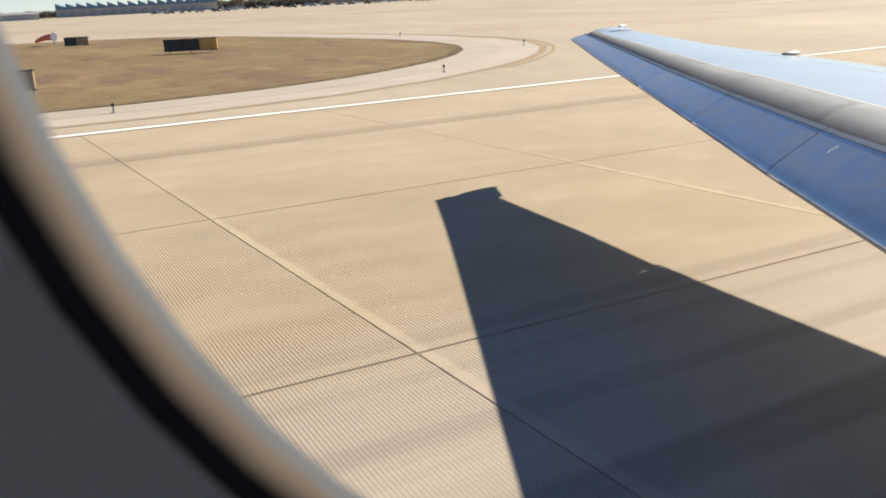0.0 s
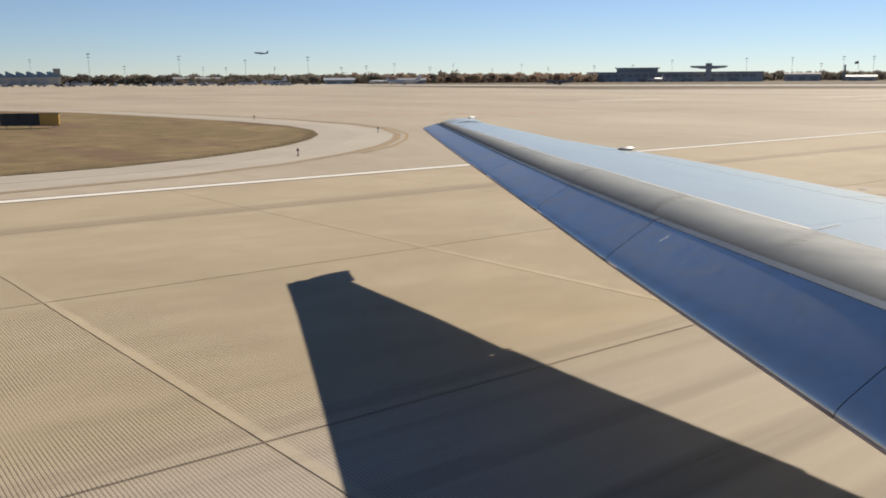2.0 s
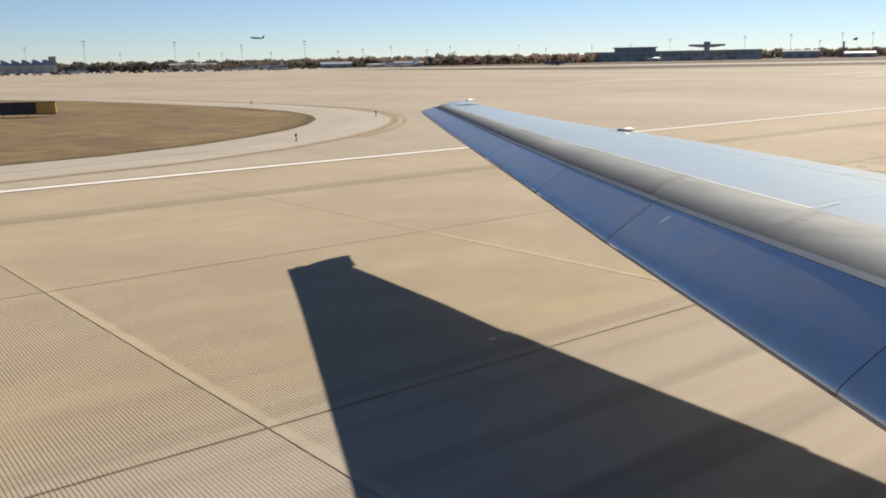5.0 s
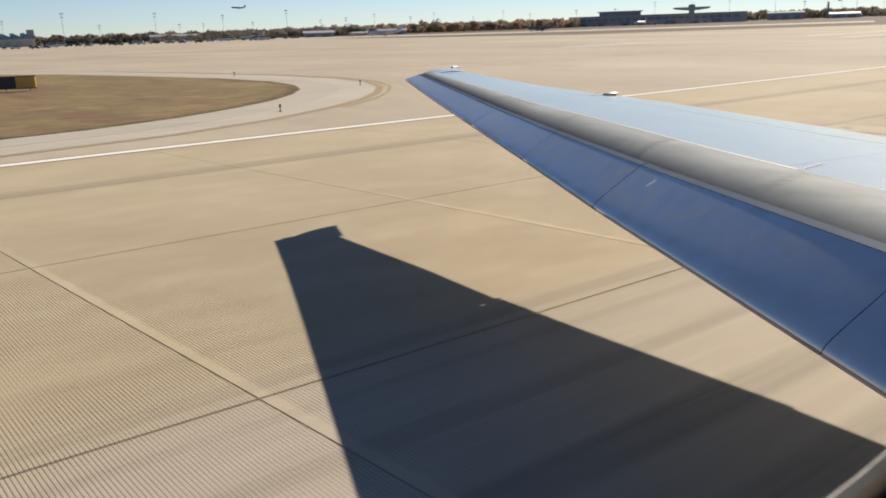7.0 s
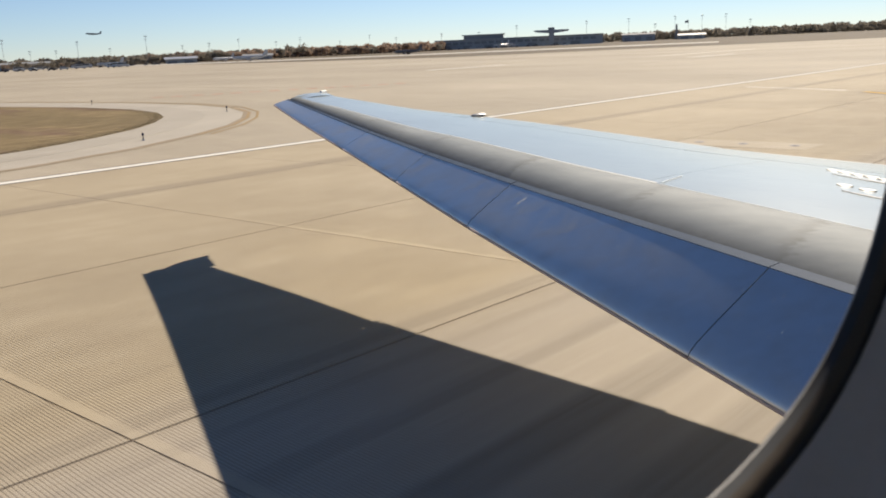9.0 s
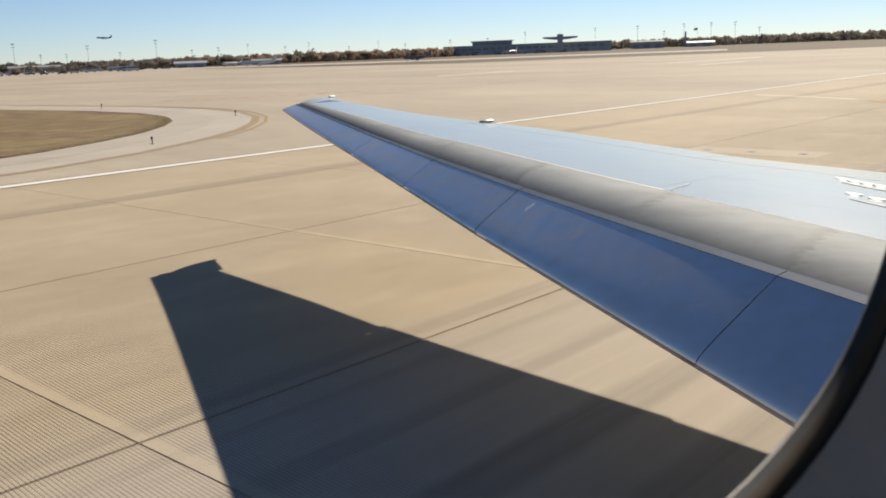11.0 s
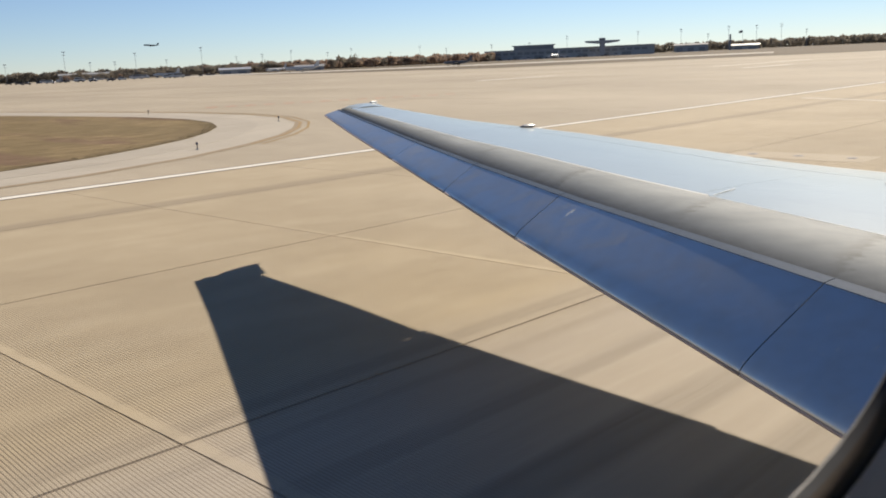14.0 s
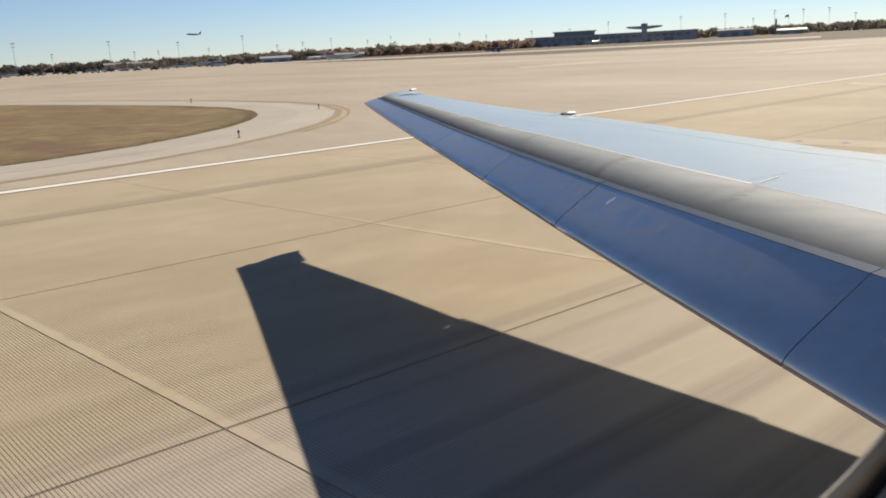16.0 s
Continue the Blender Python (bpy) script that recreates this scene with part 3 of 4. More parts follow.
def pB(x):
    return Vector((x - 0.2 * (1 - x / 16), lerp(B_Y, x - 0.2 * (1 - x / 16)), lerp(B_Z, x)))


def pC(x):
    return Vector((x, -4.75 - 0.439 * x, lerp(C_Z, x)))


def pD(x):
    return Vector((x, lerp(TE_Y, x), lerp(TE_Z, x)))


def slat_section(x, n=28, lean=0.0):
    a, b = pA(x + lean), pB(x)
    chord = b - a
    size = chord.length
    nrm = Vector((0.25, 0.75, 0.62)).normalized()
    nrm = (nrm - chord * nrm.dot(chord) / chord.length_squared).normalized()
    outer = []
    for i in range(n + 1):
        s = (i / n) ** 1.7
        swell = 0.046 * size * math.sin(math.pi * s ** 0.4) if 0 < s < 1 else 0.0
        outer.append(a + chord * s + nrm * swell)
    under = a + Vector((-0.05, -0.1, 0.03)) * (size / 0.55)
    inner = [b - nrm * 0.012 - chord * 0.02, a + chord * 0.6 - nrm * 0.03 * size, a + chord * 0.3 - nrm * 0.05 * size, under]
    return outer + inner


def span(x0, x1, n):
    return [x0 + (x1 - x0) * i / n for i in range(n + 1)]


SLAT_ENDS = (-0.25, 2.06, 5.07, 7.08, 9.35, 14.7)
LEAN = {2.06: 0.08, 5.07: 0.03}
for x0, x1 in zip(SLAT_ENDS, SLAT_ENDS[1:]):
    half = 0.0035 if x1 < 3 else 0.006
    xs = span(x0 + (0.0035 if x0 < 3 else 0.006), x1 - (half if x1 < 14 else 0.0), 10)
    leans = [LEAN.get(x0, 0.0) * (1 - i / 10) + LEAN.get(x1, 0.0) * i / 10 for i in range(11)]
    slat = piece("slat", *loft([slat_section(x, lean=k) for x, k in zip(xs, leans)]), M_SLAT, airliner, "bare blue-reflecting metal slat", smooth=True)
    slat.data.set_sharp_from_angle(angle=math.radians(40))
    lip = []
    for x, k in zip(xs, leans):
        a = pA(x + k)
        lip.append([a + Vector((0.0, 0.002, 0.014)), a + Vector((0.0, 0.016, 0.003)), a + Vector((0, 0.014, -0.008)), a + Vector((0, -0.03, -0.008)), a + Vector((0, -0.02, 0.004))])
    piece("slat_lip", *loft(lip), M_LIP, slat, "brown sealed lower lip", smooth=True)
    strip = []
    for x in xs:
        b, d = pB(x), (pB(x) - pA(x)).normalized()
        w = 0.075 * (1 - x / 24)
        back = Vector((-0.42, -0.9, 0.05)).normalized()
        strip.append([b - d * 0.01 + Vector((0, 0, 0.006)), b + back * w + Vector((0, 0, 0.012)), b + back * w, b - d * 0.01 - Vector((0, 0, 0.004))])
    piece("slat_strip", *loft(strip), M_STRIP, slat, "light grey rear strip", smooth=False)


def nose_section(x, n=10):
    b, c = pB(x), pC(x)
    k = 1 - x / 20
    drop = 0.29 * abs(b.y - 0.06 - c.y)
    start = Vector((b.x - 0.02, b.y - 0.06, c.z - drop))
    pts = []
    for i in range(n + 1):
        s = i / n
        rise = 1 - (1 - s) ** 3
        pts.append(Vector((start.x + (c.x - start.x) * s, start.y + (c.y - start.y) * s, start.z + (c.z - start.z) * rise)))
    # last two points lie unseen under the slat and block sun in the gap
    return pts + [c + Vector((0, 0, -0.3 * k)), b + Vector((0.05, 0.1, -0.3 * k)), b.lerp(pA(x), 0.62) + Vector((0, -0.02, -0.03 * k)), b.lerp(pA(x), 0.3) + Vector((0, -0.03, -0.05 * k))]


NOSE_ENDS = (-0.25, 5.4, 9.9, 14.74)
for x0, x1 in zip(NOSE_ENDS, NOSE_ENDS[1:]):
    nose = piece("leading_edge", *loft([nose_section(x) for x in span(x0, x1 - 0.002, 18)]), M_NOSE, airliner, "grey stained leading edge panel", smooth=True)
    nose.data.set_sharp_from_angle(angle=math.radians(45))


def skin_point(x, s):
    c, d = pC(x), pD(x)
    p = c.lerp(d, s)
    p.z += 0.045 * math.sin(math.pi * s) ** 0.8 * (1 - x / 22) if 0 < s < 1 else 0
    return p


def skin_section(x, s0, s1, n, thick0, thick1):
    top = [skin_point(x, s0 + (s1 - s0) * i / n) for i in range(n + 1)]
    k = 1 - x / 20
    low = [top[-1] - Vector((0, 0, thick1 * k)), top[n // 2] - Vector((0, 0, (thick0 + thick1) / 2 * k)), top[0] - Vector((0, 0, thick0 * k))]
    return top + low


for x0, x1 in ((-0.25, 3.72), (3.72, 9.3), (9.3, 14.2)):
    skin = piece("upper_skin", *loft([skin_section(x, 0.0, 0.7, 8, 0.42, 0.24) for x in span(x0, x1 - 0.004, 10)]), M_SKIN, airliner, "pale blue-grey upper wing panel", smooth=True)
    skin.data.set_sharp_from_angle(angle=math.radians(40))
for name, x0, x1, reach in (("flap", -0.25, 4.9, 1.02), ("flap", 4.91, 9.33, 1.03), ("aileron", 9.37, 13.3, 1.0), ("trailing_edge", 13.31, 14.5, 1.0)):
    fl = piece(name, *loft([skin_section(x, 0.705, reach, 5, 0.22, 0.02) for x in span(x0, x1, 8)]), M_SKIN, airliner, "pale grey movable panel", smooth=True)
    fl.data.set_sharp_from_angle(angle=math.radians(40))


def tip_section(u):
    """From the squared end of the wing out to its rounded tip, which reaches a little aft."""
    x = 14.2 + 0.86 * u
    c, d = pC(min(x, 14.9)), pD(min(x, 15.0))
    front = max(0.0, min(1.0, (u - 0.4) / 0.2))
    y0 = c.y - 0.01 + 0.3 * front - 0.14 * u ** 6
    y1 = d.y - 0.06 - 0.26 * u - 0.08 * u ** 8
    k = math.sqrt(max(0.0, 1 - u ** 3)) * 0.11 + 0.012
    row = []
    for side in (1, -1):
        for i in range(13) if side == 1 else range(12, -1, -1):
            s = (i / 12) ** 1.4
            h = 0.3 * k * math.sin(math.pi * s) - 0.09 * front * max(0.0, 1 - s / 0.28) ** 2
            if side == -1:
                h -= k * (0.25 + 0.8 * math.sin(math.pi * s))
            row.append(Vector((x - 0.3 * u ** 2 * (1 - s) ** 2.2 - 0.03 * u * s ** 3, y0 + (y1 - y0) * s, c.z - 0.004 + (d.z - c.z) * s + h)))
    return row


tip = piece("wing_tip", *loft([tip_section(u) for u in (0, 0.2, 0.4, 0.45, 0.5, 0.55, 0.6, 0.68, 0.75, 0.85, 0.93, 0.98, 1.0)]), M_SKIN, airliner, "rounded pale wing tip cap", smooth=True)
tip.data.set_sharp_from_angle(angle=math.radians(40))
part("tip_light", add_tube(tube((14.96, -12.06, 2.655), (15.02, -12.24, 2.66), 0.03, 0.024, 10), (15.02, -12.24, 2.66), (15.03, -12.28, 2.66), 0.024, 0.008, 10), M_CHIP, airliner, "small clear light on the wing tip")


def fairing(at, length, wide, high, parent):
    rows = []
    for i in range(9):
        s = i / 8
        k = math.sin(math.pi * (0.08 + 0.84 * s)) ** 0.7
        rows.append([Vector((at[0] + wide * k * math.cos(a), at[1] + length * (s - 0.5), at[2] + high * k * math.sin(a))) for a in (2 * math.pi * j / 12 for j in range(12))])
    ob = piece("hinge_fairing", *loft(rows), M_STEEL, parent, "grey boat-shaped flap hinge fairing", smooth=True)
    return ob


fairing((9.42, -10.84, 2.375), 0.34, 0.075, 0.034, airliner)

# fuselage ahead of and behind the cabin section, and the wheels it stands on
FX, FZ, FR = -1.56, 3.3, 1.68


def hull(y0, y1, r0, r1, up0=0.0, up1=0.0):
    rows = []
    for i in range(7):
        s = i / 6
        r, up = r0 + (r1 - r0) * s, up0 + (up1 - up0) * s
        rows.append([Vector((FX + r * math.cos(a), y0 + (y1 - y0) * s, FZ + up + r * math.sin(a))) for a in (2 * math.pi * k / 28 for k in range(28))])
    return loft(rows)


for y0, y1, r0, r1, up in ((1.72, 12.0, FR, FR, 0), (12.0, 16.5, FR, 0.35, -0.5), (-18.0, -2.1, FR, FR, 0), (-27.0, -18.0, 0.4, FR, 0)):
    piece("fuselage", *hull(y0, y1, r0, r1, up if y0 < 0 else 0, up), M_HULL, airliner, "grey metal fuselage", smooth=True)
for x, y in ((0.95, -10.4), (-4.07, -10.4), (FX, 10.5)):
    part("gear_leg", tube((x, y, 0.5), (x, y, 2.1), 0.09, 0.11), M_STEEL, airliner)
    for k in (-0.24, 0.24):
        w = part("wheel", tube((x + k - 0.14, y, 0.5), (x + k + 0.14, y, 0.5), 0.5, 0.5, 20), M_DARK, airliner)
        part("hub", tube((x + k - 0.15, y, 0.5), (x + k + 0.15, y, 0.5), 0.24, 0.24, 14), M_STEEL, w)

# seam, scuffs and stains that lie on the wing
seam_rows = []
for x in span(3.6, 12.5, 40):
    w = 0.03 + 0.008 * noise.noise(Vector((x * 3, 0.7, 0)))
    c = pC(x)
    seam_rows.append([c + Vector((0, 0.004, 0.002)), c + Vector((0, -w, 0.003)), c + Vector((0, -w, -0.001)), c + Vector((0, 0.004, -0.001))])
piece("seam_strip", *loft(seam_rows), M_SEALANT, airliner, "pale sealant along the panel seam")
edge_rows = []
for x in span(0.4, 13.0, 40):
    d = pD(x)
    edge_rows.append([d + Vector((0, 0.028, 0.004)), d + Vector((0, -0.004, 0.004)), d + Vector((0, -0.004, -0.003)), d + Vector((0, 0.028, -0.001))])
piece("trailing_edge_strip", *loft(edge_rows), M_TRAILING, airliner, "cream trailing edge strip")
rng = random.Random(7)
rows = []
for x in span(1.3, 3.58, 130):
    w = max(0.0015, 0.003 + 0.009 * noise.noise(Vector((x * 13, 0.3, 0))) + 0.008 * noise.noise(Vector((x * 41, 1.7, 0))))
    c = pC(x)
    rows.append([c + Vector((0, 0.003 + 0.2 * w, 0.0015)), c + Vector((0, -0.002 - w, 0.0025)), c + Vector((0, -0.002 - w, 0.0)), c + Vector((0, 0.003 + 0.2 * w, -0.001))])
piece("paint_edge", *loft(rows), M_SEALANT, airliner, "flaked white paint along the seam")


def on_skin(points, width, name, material, label):
    rows = []
    for x, s in points:
        p = skin_point(x, s) + Vector((0, 0, 0.006))
        rows.append([p + Vector((width, 0, 0)), p + Vector((width, 0, -0.004)), p + Vector((-width, 0, -0.004)), p + Vector((-width, 0, 0))])
    return piece(name, *loft(rows), material, airliner, label)


on_skin([(3.57 + 0.02 * i, 0.015 + 0.04 * i) for i in range(4)], 0.003, "seam_strip", M_CHIP, "short white sealant line")


def on_slat(x, s0, s1, w, name, material, label):
    rows = []
    for s in span(s0, s1, 4):
        k = math.sin(math.pi * (0.1 + 0.8 * (s - s0) / (s1 - s0)))
        sec, sec2 = slat_section(x - w * k), slat_section(x + w * k)
        f = 28 * s ** (1 / 1.7)
        i = int(f)
        g = f - i
        p, q = sec[i].lerp(sec[i + 1], g), sec2[i].lerp(sec2[i + 1], g)
        up = Vector((0.1, 0.55, 0.8)) * 0.0006
        rows.append([p + up, q + up, q, p])
    return piece(name, *loft(rows), material, airliner, label)


on_slat(4.70, 0.68, 0.78, 0.016, "scuff_mark", M_CHIP, "white scuff on the bare slat")
on_slat(4.68, 0.76, 0.86, 0.018, "scuff_mark", M_CHIP, "white scuff on the bare slat")
for k in range(24):
    x = rng.uniform(1.3, 4.6)
    s = rng.uniform(0.35, 0.95)
    on_slat(x, s, s + rng.uniform(0.02, 0.07), rng.uniform(0.0015, 0.004), "paint_chip", M_CHIP, "pale chip on the bare slat")


def on_top(x, y, lift=0.0):
    """The point of the upper skin over a place in plan."""
    c, d = pC(x), pD(x)
    return skin_point(x, (c.y - y) / (c.y - d.y)) + Vector((0, 0, lift))


def louvre(x0, y0, x1, y1, dashes):
    """A dark curved slot with a row of pale raised fins behind it."""
    rows = []
    for i in range(9):
        u = i / 8
        x, y = x0 + (x1 - x0) * u, y0 + (y1 - y0) * u + 0.05 * math.sin(math.pi * u)
        w = 0.006 + 0.022 * u
        rows.append([on_top(x, y + w, 0.002), on_top(x, y + w, 0.005), on_top(x, y - w, 0.005), on_top(x, y - w, 0.002)])
    slot = piece("vent_slot", *loft(rows), M_DARK, airliner, "dark curved vent slot")
    for k in range(dashes):
        u = (k + 0.3) / dashes
        x, y = x0 + 0.14 + (x1 - x0) * u, y0 - 0.32 + (y1 - y0 + 0.12) * u
        fin = [[on_top(x - 0.07 + 0.14 * s, y - 0.05 * s + e * 0.05 * math.sin(math.pi * (0.15 + 0.7 * s)), h) for e, h in ((1, 0.002), (0.6, 0.009), (-0.6, 0.009), (-1, 0.002))] for s in span(0, 1, 5)]
        piece("vent_fin", *loft(fin), M_SCUFF, slot, "pale raised fin")


louvre(2.82, -8.09, 1.95, -7.64, 6)
louvre(2.36, -6.99, 1.7, -6.7, 3)

# ---- cabin window and the cabin round the camera ----
WY, WZ = -0.170, 3.52


def window_loop(grow, x, n=72):
    pts = []
    for i in range(n):
        a = 2 * math.pi * i / n
        cy, sz = math.cos(a), math.sin(a)
        ex = (2.02 if cy > 0 else 2.83) if sz < 0 else 2.6
        ry, rz = (0.1867 if cy > 0 else 0.195) + grow, (0.155 if sz < 0 else 0.2) + grow
        y = math.copysign(abs(cy) ** (2 / ex), cy) * ry
        z = math.copysign(abs(sz) ** (2 / ex), sz) * rz
        pts.append(Vector((x, WY + y, WZ + z)))
    return pts


cabin = thing("cabin", (0, 0, 0), 0, "dim grey cabin side wall with an oval window", "cabin", kind="structure")
rim_rows = [window_loop(g, x) for g, x in ((0.03, 0.109), (0.012, 0.1045), (0.003, 0.1015), (0.0005, 0.1003), (0.0, 0.0997), (0.0004, 0.099), (0.001, 0.0978), (0.0017, 0.0965))]
piece("window_rim", *loft(rim_rows, caps=False), M_RIM, cabin, "smooth grey window rim", smooth=True)
bez_rows = [window_loop(g, x) for g, x in ((0.0017, 0.0965), (0.0024, 0.0955), (0.0034, 0.0944), (0.0044, 0.0937), (0.0052, 0.0934))]
piece("window_bezel", *loft(bez_rows, caps=False), M_BEZEL, cabin, "beige plastic window bezel", smooth=True)
seal_rows = [window_loop(g, x) for g, x in ((0.0052, 0.0934), (0.0056, 0.0942), (0.0068, 0.0944), (0.008, 0.0938), (0.0084, 0.0926))]
piece("window_seal", *loft(seal_rows, caps=False), M_DARK, cabin, "black rubber window seal", smooth=True)


pane = piece("window_pane", *loft([window_loop(0.0025, 0.1015), window_loop(0.0025, 0.1035)]), glass_material(), cabin, "clear window pane")
pane.visible_shadow = False


def side_panel():
    outer = []
    for p in window_loop(0.12, 0.07):
        d = Vector((0, p.y - WY, p.z - WZ))
        k = min(1.9 / max(1e-6, abs(d.y)), (0.44 if d.z > 0 else 0.86) / max(1e-6, abs(d.z)))
        outer.append(Vector((0.07, WY + d.y * k, WZ + d.z * k)))
    out2 = [Vector((0.112, p.y, p.z)) for p in outer]
    return loft([window_loop(0.0084, 0.0926), window_loop(0.03, 0.0905), window_loop(0.12, 0.07), outer, out2, window_loop(0.06, 0.112), window_loop(0.03, 0.109)], caps=False)


piece("side_panel", *side_panel(), M_PANEL, cabin, "slate grey moulded side panel", smooth=False)


def belt_skin():
    """The metal skin outside the side panel, open round the window."""
    loops = []
    for x in (0.113, 0.118):
        ring = []
        for p in window_loop(0.12, x):
            d = Vector((0, p.y - WY, p.z - WZ))
            k = min(1.9 / max(1e-6, abs(d.y)), (0.44 if d.z > 0 else 0.86) / max(1e-6, abs(d.z)))
            ring.append(Vector((x, WY + d.y * k, WZ + d.z * k)))
        loops.append(ring)
    return loft([window_loop(0.075, 0.113), loops[0], loops[1], window_loop(0.075, 0.118), window_loop(0.075, 0.113)], caps=False)


piece("belt_skin", *belt_skin(), M_HULL, cabin, "grey metal skin round the window")
# unseen filler strips, added to stop light leaking past the side panel
for z in (3.92, 2.655):
    part("belt_rail", box(-0.12, 0.112, -2.05, 1.67, z, z + 0.055, 0.01), M_HULL, cabin)
part("cabin_floor", box(-2.84, -0.28, -2.04, 1.66, 2.2, 2.28), M_CABIN, cabin)
for name, y in (("front_bulkhead", 1.66), ("rear_bulkhead", -2.1)):
    disc = [[Vector((FX + (FR - 0.04) * math.cos(a), y + d, FZ + (FR - 0.04) * math.sin(a))) for a in (2 * math.pi * k / 28 for k in range(28))] for d in (0.0, 0.05)]
    piece(name, *loft(disc), M_CABIN, cabin)


def barrel(a0, a1, r0, r1, name, material, label):
    """Part of the round cabin wall between two angles, as thick as r1 - r0."""
    rows = []
    for y in (-2.1, 1.72):
        arc = [math.radians(a0 + (a1 - a0) * k / 18) for k in range(19)]
        ring = [Vector((FX + r1 * math.cos(a), y, FZ + r1 * math.sin(a))) for a in arc] + [Vector((FX + r0 * math.cos(a), y, FZ + r0 * math.sin(a))) for a in reversed(arc)]
        rows.append(ring)
    ob = piece(name, *loft(rows), material, cabin, label, smooth=True)
    ob.data.set_sharp_from_angle(angle=math.radians(40))


for a0, a1 in ((22.5, 159.0), (200.5, 337.0)):
    barrel(a0, a1, FR - 0.03, FR, "outer_skin", M_HULL, "grey metal fuselage skin")
    barrel(a0, a1, FR - 0.07, FR - 0.035, "cabin_lining", M_CABIN, "pale curved cabin lining")
# unseen far wall, with openings made oversize so more sky light enters
far = bmesh.new()
add_box(far, -3.2, -3.12, -2.04, 1.66, 2.68, 3.08)
add_box(far, -3.2, -3.12, -2.04, 1.66, 3.8, 3.95)
for k in range(5):
    y = -2.04 + 0.86 * k
    add_box(far, -3.2, -3.12, y, min(1.66, y + 0.16), 3.08, 3.8)
part("port_panel", far, M_CABIN, cabin)

# ---- things on the airfield ----
def runway_sign(at, turn, wide, high, faces, label, group=""):
    s = thing("runway_sign", at, turn, label, "sign", group)
    n = len(faces)
    for i, mat in enumerate(faces):
        x0 = -wide / 2 + wide * i / n
        part("panel", box(x0 + 0.01, x0 + wide / n - 0.01, -0.11, 0.11, 0.22, 0.22 + high, 0.03), mat, s)
    for z in (0.18, 0.2 + high):
        part("frame_rail", box(-wide / 2 - 0.03, wide / 2 + 0.03, -0.13, 0.13, z, z + 0.06, 0.01), M_SIGN_BLACK, s)
    for i in range(3):
        x = -wide * 0.4 + wide * 0.4 * i
        part("leg", tube((x, 0, 0.0), (x, 0, 0.2), 0.035, 0.035), M_STEEL, s)
    return s


runway_sign((71.0, -15.0, 0.03), 62, 4.2, 0.85, (M_SIGN_AMBER, M_SIGN_BLACK, M_SIGN_BLACK), "black and amber runway sign standing on dry grass", "runway signs")
runway_sign((44.6, -1.5, 0.03), 65, 1.5, 0.85, (M_SIGN_BACK,), "small olive-backed runway sign standing on dry grass", "runway signs")
runway_sign((100.7, -9.6, 0.03), 60, 2.6, 0.8, (M_SIGN_BACK, M_SIGN_BLACK), "dark olive-backed runway sign on dry grass", "runway signs")
runway_sign((114.0, -2.0, 0.03), 70, 1.9, 0.8, (M_SIGN_BACK,), "olive-backed runway sign beside an orange windsock", "runway signs")


def orange_marker(at):
    o = thing("windsock", at, 30, "orange fabric windsock lying on a low frame", "windsock")
    rows = []
    for i in range(7):
        s = i / 6
        rows.append([Vector((-1.6 + 3.4 * s, (0.42 - 0.22 * s) * math.cos(a), 0.95 - 0.45 * s * s + (0.42 - 0.22 * s) * math.sin(a))) for a in (2 * math.pi * j / 10 for j in range(10))])
    piece("sock", *loft(rows), M_ORANGE, o, smooth=True)
    part("post", tube((-1.6, 0, 0), (-1.6, 0, 1.6), 0.05, 0.04), M_STEEL, o)
    part("ring", tube((-1.66, 0, 0.95), (-1.58, 0, 0.95), 0.46, 0.46, 14), M_STEEL, o)
    return o


orange_marker((113.5, -7.5, 0.03))


def edge_light(at):
    e = thing("edge_light", at, 0, "small blue-lensed taxiway edge light on a stake", "light", "taxiway edge lights")
    part("base", tube((0, 0, 0), (0, 0, 0.04), 0.09, 0.08, 10), M_STEEL, e)
    part("stake", tube((0, 0, 0.04), (0, 0, 0.22), 0.022, 0.022, 8), M_SIGN_BLACK, e)
    part("lens", add_tube(tube((0, 0, 0.22), (0, 0, 0.3), 0.045, 0.06, 10), (0, 0, 0.3), (0, 0, 0.35), 0.06, 0.02, 10), M_BLUE_LENS, e)
    return e


first_light = edge_light((33.2, -4.0, 0))
for x, y in ((36.6, -19.2), (49.8, -32.2), (74, -34.5), (33.2, 14)):
    copy_thing(first_light, pose(x, y, 0))


# ---- distance ----
def clump_crown(seed, wide, high, count):
    """A ragged crown of many small leaf clumps."""
    r = random.Random(seed)
    verts, faces = [], []
    lobes = [(r.uniform(-0.28, 0.28) * wide, r.uniform(-0.28, 0.28) * wide, r.uniform(0.35, 0.8) * high, r.uniform(0.22, 0.36)) for _ in range(7)]
    for i in range(count):
        lx, ly, lz, lr = lobes[i % 7]
        d = Vector((r.gauss(0, 1), r.gauss(0, 1), r.gauss(0, 0.8))).normalized() * r.uniform(0.5, 1.05)
        c = Vector((lx + d.x * lr * wide, ly + d.y * lr * wide, lz + d.z * lr * high))
        s = r.uniform(0.035, 0.085) * wide
        k = len(verts)
        q = Euler((r.uniform(0, 6), r.uniform(0, 6), r.uniform(0, 6))).to_quaternion()
        for v in ((-1, -0.6, 0), (1, -0.7, 0.2), (0.6, 0.9, -0.2), (-0.7, 0.8, 0.3), (0, 0, 0.7)):
            verts.append(c + q @ (Vector(v) * s))
        faces += [(k, k + 1, k + 4), (k + 1, k + 2, k + 4), (k + 2, k + 3, k + 4), (k + 3, k, k + 4)]
    return verts, faces


